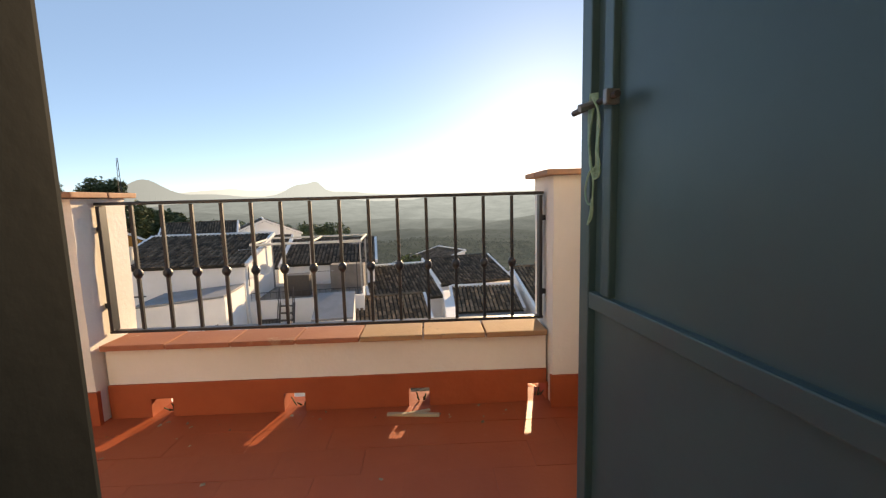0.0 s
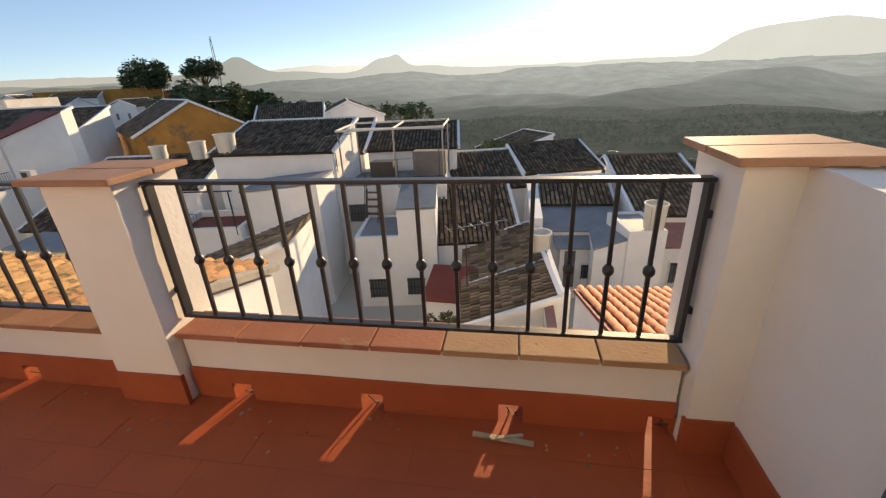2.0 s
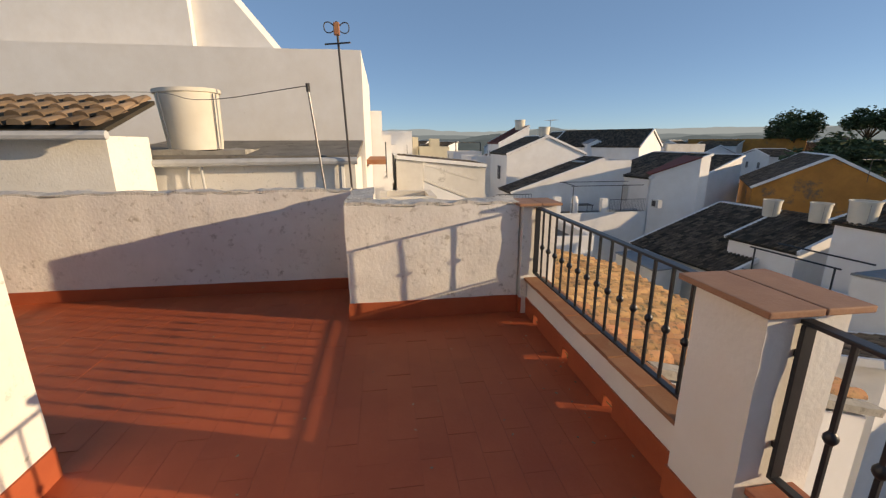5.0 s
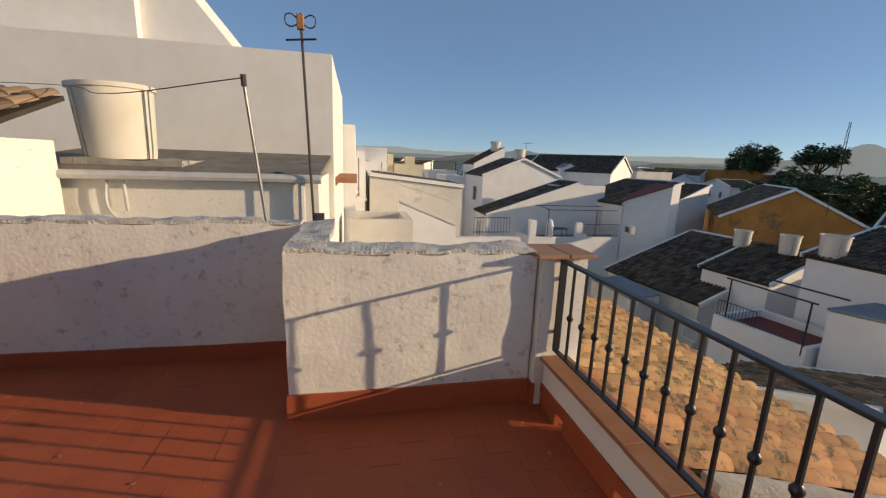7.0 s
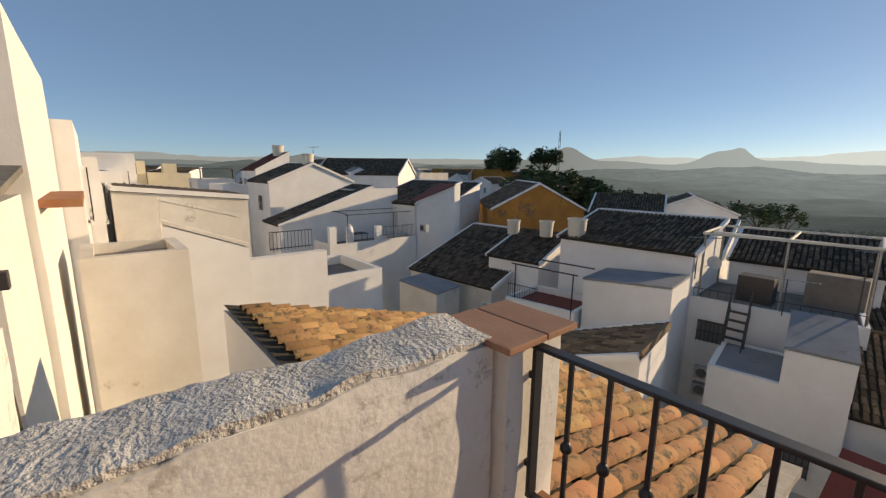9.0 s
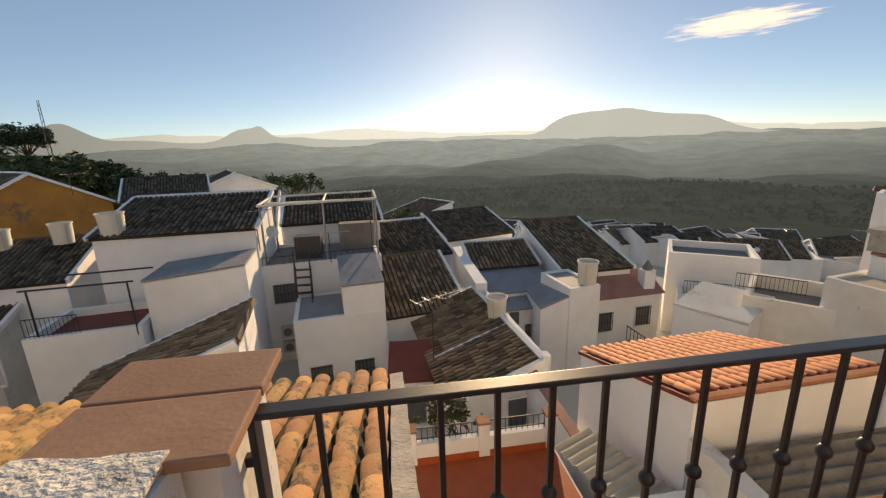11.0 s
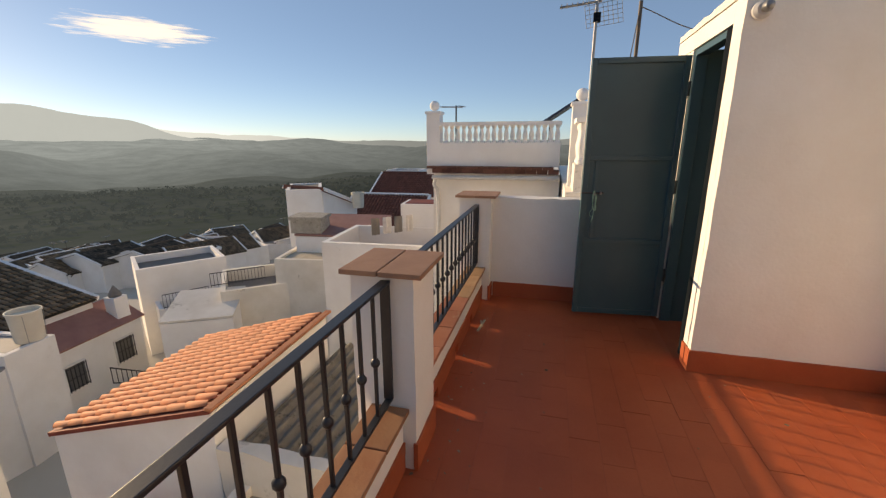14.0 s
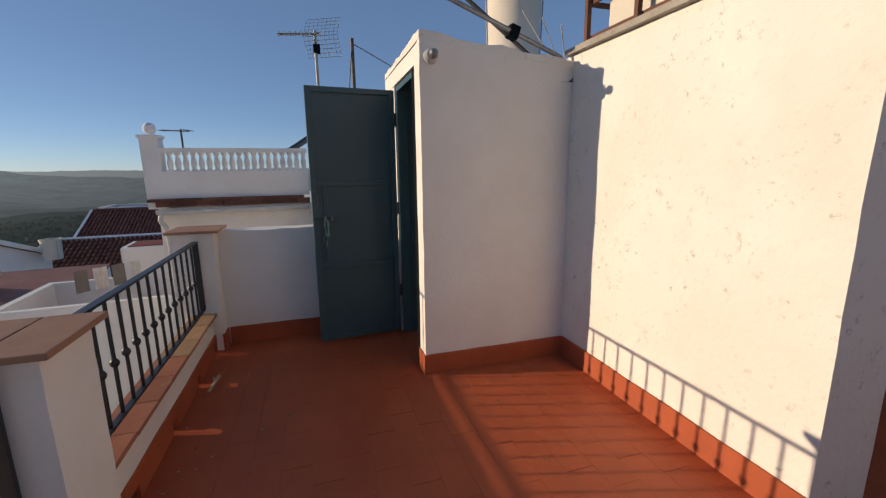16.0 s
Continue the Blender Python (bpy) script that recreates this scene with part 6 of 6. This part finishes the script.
def tree(x, y, z, height, spread, label, flat=0.55, seed=0, leafmat="leaf", clumps=26, trunk=0.35, leaves=70, size=0.35):
    """A trunk with limbs and a crown of many small leaf sprays."""
    rnd = random.Random(seed)
    root = thing("tree", label, "tree", "hill trees", at=Matrix.Translation((x, y, z)))
    bm = bmesh.new()
    fork = height * trunk
    add_tube(bm, (0, 0, -0.5), (0.1, 0, fork), spread * 0.07, spread * 0.045, 8)
    verts, faces = [], []
    for c in range(clumps):
        a, rr = rnd.uniform(0, 6.283), spread * math.sqrt(rnd.random()) * 0.9
        cz = fork + (height - fork) * (0.35 + 0.55 * rnd.random()) * (1 - 0.35 * (rr / spread) ** 2)
        p = Vector((rr * math.cos(a), rr * math.sin(a), cz))
        if c % 3 == 0:
            add_tube(bm, (0.1, 0, fork * 0.9), p, spread * 0.030, spread * 0.010, 6, False)
        cr_ = spread * rnd.uniform(0.20, 0.36)
        for k in range(leaves):
            d = Vector((rnd.gauss(0, 1), rnd.gauss(0, 1), rnd.gauss(0, flat))).normalized() * cr_ * rnd.uniform(0.5, 1.05)
            q = p + d
            u = Vector((rnd.uniform(-1, 1), rnd.uniform(-1, 1), rnd.uniform(-0.6, 0.6))) * size
            v = Vector((rnd.uniform(-1, 1), rnd.uniform(-1, 1), rnd.uniform(-0.6, 0.6))) * size
            b = len(verts)
            verts += [q - u * 0.5, q + v * 0.5, q + u * 0.5, q - v * 0.4]
            faces.append((b, b + 1, b + 2, b + 3))
    part("trunk", bm, M["bark"], root)
    me = bpy.data.meshes.new("crown")
    me.from_pydata(verts, [], faces)
    me.materials.append(M[leafmat])
    cr2 = new("crown", me)
    cr2.parent = root
    return root


tree(-79, 84, -5.0, 13.0, 4.7, "big dark green umbrella pine on the hilltop", 0.5, 1, clumps=56, leaves=120, size=0.6)
tree(-70.5, 91, -5.0, 13.0, 4.3, "dark umbrella pine with a flat crown on the hill", 0.4, 2, clumps=44, leaves=120, size=0.6, trunk=0.55)
random.seed(21)
for i in range(60):
    a = radians(random.uniform(-41, -22))
    r = random.uniform(75, 120)
    x, y = r * math.sin(a), r * math.cos(a)
    top = 2.2 - max(0, (math.degrees(a) + 38)) * 0.42 + random.uniform(-2.5, 0.6)
    tree(x, y, top - 8.0, 8.0, random.uniform(2.5, 4.5), "dark green tree on the hill slope", 0.9, 300 + i, clumps=22, leaves=70, size=0.8, trunk=0.15)
for i, (x, y, h) in enumerate(((-20, 60, 5.5), (-17, 62, 4.5), (-14, 60, 4.0), (-8.5, 31, 3.6), (-1.5, 33, 4.0), (-24, 56, 5))):
    tree(x, y, -3.4 - h * 0.62 - (1.5 if y < 40 else 0), h, h * 0.5, "dark green bushy tree behind the houses", 0.9, 60 + i, clumps=18, leaves=60, size=0.4, trunk=0.2)
tree(-88, 90, -3, 9, 2.0, "slim dark cypress on the hill", 1.6, 44, clumps=18, leaves=60, size=0.5, trunk=0.1)
for i, (x, y, h) in enumerate(((-2.8, 8.4, 1.3), (-2.2, 8.3, 1.5), (-1.9, 8.6, 1.2))):
    tree(x, y, -6.2, h, 0.5, "green potted shrub behind the terrace railing", 0.9, 90 + i, "leaf_dry", 10, 0.15, 40, 0.12)
random.seed(8)
verts, faces = [], []
for i in range(3600):
    a = radians(random.uniform(-20, 75))
    r = random.uniform(150, 560)
    x, y = r * math.sin(a), r * math.cos(a)
    z = ground_height(x, y)
    s = random.uniform(0.7, 1.5)
    for k in range(7):
        q = Vector((x + random.gauss(0, s * 0.45), y + random.gauss(0, s * 0.45), z + s * random.uniform(0.2, 1.3)))
        u = Vector((random.uniform(-1, 1), random.uniform(-1, 1), random.uniform(-1, 1))) * s * 0.6
        v = Vector((random.uniform(-1, 1), random.uniform(-1, 1), random.uniform(-1, 1))) * s * 0.6
        b = len(verts)
        verts += [q - u, q + v, q + u, q - v]
        faces.append((b, b + 1, b + 2, b + 3))
me = bpy.data.meshes.new("olive_grove")
me.from_pydata(verts, [], faces)
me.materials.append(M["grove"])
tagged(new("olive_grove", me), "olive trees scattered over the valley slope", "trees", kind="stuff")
radio = thing("radio_mast", "slim lattice radio mast on the hill", "mast", at=pose(-62, 84.5, -3))
for p in ((-0.4, -0.3), (0.4, -0.3), (0, 0.4)):
    part("leg", tubes_bm([((p[0], p[1], 0), (p[0] * 0.3, p[1] * 0.3, 13.8))], 0.05, 5), M["steel_dark"], radio)
for k in range(10):
    part("brace", tubes_bm([((-0.25, -0.2, 1.35 * k), (0.2, -0.15, 1.35 * k + 1.2))], 0.03, 4), M["steel_dark"], radio)

# ---- pieces last: roof tiles and floor tiles ----
tile = barrel_mesh(0.33, 0.083, 0.064, 0.014)
tile_m, tile_y, tile_o = tile.copy(), tile.copy(), tile.copy()
tile_y.materials.append(M["tile_lichen"])
tile_m.materials.append(M["tile_moss"])
tile_o.materials.append(M["tile_orange"])
random.seed(3)
pitch, course = 0.20, 0.245
ang = math.degrees(math.atan(K_S))
slope_len = (K_EAVE - 0.30) / math.cos(math.atan(K_S))
far_verts, far_faces = [], []
count = 0
cols = int((K_X1 - 0.10 - K_X0) / pitch)
for i in range(cols):
    x = K_X1 - 0.20 - pitch * i
    top_y = 0.30 if x > -4.2 else ridge_y
    n = int((K_EAVE - top_y) / math.cos(math.atan(K_S)) / course)
    for j in range(n):
        s = j * course
        y = K_EAVE + 0.04 - s * math.cos(math.atan(K_S))
        z = K_Z + s * math.sin(math.atan(K_S)) + 0.055
        m = Matrix.Translation((x + random.uniform(-0.012, 0.012), y, z)) @ Matrix.Rotation(math.pi, 4, "Z") @ Matrix.Rotation(radians(ang - 5.0 + random.uniform(-1.5, 1.5)), 4, "X") @ Matrix.Rotation(random.uniform(-0.03, 0.03), 4, "Z")
        if i < 28 and count < 300:
            share("roof_tile", tile_m if x > -4.6 - 0.3 * random.random() else tile_y, lower, m)
            count += 1
        else:
            b = len(far_verts)
            far_verts += [m @ v.co for v in tile.vertices]
            far_faces += [tuple(b + v for v in p.vertices) for p in tile.polygons]
me = bpy.data.meshes.new("roof_tiles")
me.from_pydata(far_verts, [], far_faces)
me.materials.append(M["tile_moss_far"])
rt = new("roof_tiles", me)
rt.parent = lower
tagged(rt, kind="stuff")
# channel bed under the barrels, near black as moss and painted gap shade
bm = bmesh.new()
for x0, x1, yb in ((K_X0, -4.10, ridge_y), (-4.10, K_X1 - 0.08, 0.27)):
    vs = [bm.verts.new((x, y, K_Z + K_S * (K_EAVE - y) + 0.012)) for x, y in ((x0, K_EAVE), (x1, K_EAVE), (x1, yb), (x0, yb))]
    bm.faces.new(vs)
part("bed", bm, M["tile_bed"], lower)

# orange roof tiles
s0 = 1.03 / 3.6
for i in range(18):
    for j in range(9):
        m = Matrix.Translation((0.10 + 0.2215 * i + random.uniform(-0.006, 0.006), 3.62 - 0.405 * j * math.cos(math.atan(s0)), 8.05 + 0.14 + 0.405 * j * math.sin(math.atan(s0)))) @ Matrix.Rotation(math.pi, 4, "Z") @ Matrix.Rotation(math.atan(s0) - 0.018, 4, "X") @ Matrix.Diagonal((1.02, 1.33, 1.25, 1))
        share("roof_tile", tile_o, orange, m)
part("verge", box_bm((-0.10, -0.12, 8.05 + 1.14), (4.05, 0.03, 8.05 + 1.20), None, 0.02), M["tile_orange"], orange)

# terrace floor tiles, painted over
tw, tl, gap = 0.142, 0.284, 0.0011
bm = box_bm((0, 0, -0.012), (tl - gap, tw - gap, 0.0), None)
floor_tile = bpy.data.meshes.new("floor_tile")
bm.to_mesh(floor_tile)
bm.free()
floor_tile.materials.append(M["red_floor"])
rest = bmesh.new()
random.seed(9)
count = 0
rows = int(6.0 / tw)
for r in range(rows):
    y1 = 0.0 - tw * r
    x = 0.13 + (tl / 2 if r % 2 else 0)
    while x > -4.76:
        x -= tl
        inside = y1 - tw > -1.44 or x + tl < -0.90
        if not inside or (x + tl < -3.98 and y1 - tw > -1.40) or (x + tl > -2.58 and y1 - tw < -2.56):
            continue
        xa, xb = max(x, -4.75 if y1 < -1.3 else -3.985), min(x + tl, 0.135)
        if xb - xa < 0.05:
            continue
        z = random.uniform(-0.0012, 0.0006)
        tilt = pose(0, 0, 0, random.uniform(-0.15, 0.15), random.uniform(-0.1, 0.1), 0)
        whole = abs(xb - xa - tl) < 1e-6
        if whole and y1 > -3.0 and count < 300:
            share("floor_tile", floor_tile, floor, Matrix.Translation((x, y1 - tw, z)) @ tilt)
            count += 1
        else:
            add_box(rest, (xa, y1 - tw, -0.012), (xb - gap, y1 - gap, z))
fr2 = part("floor_tiles", rest, M["red_floor"], floor)
tagged(fr2, kind="stuff")
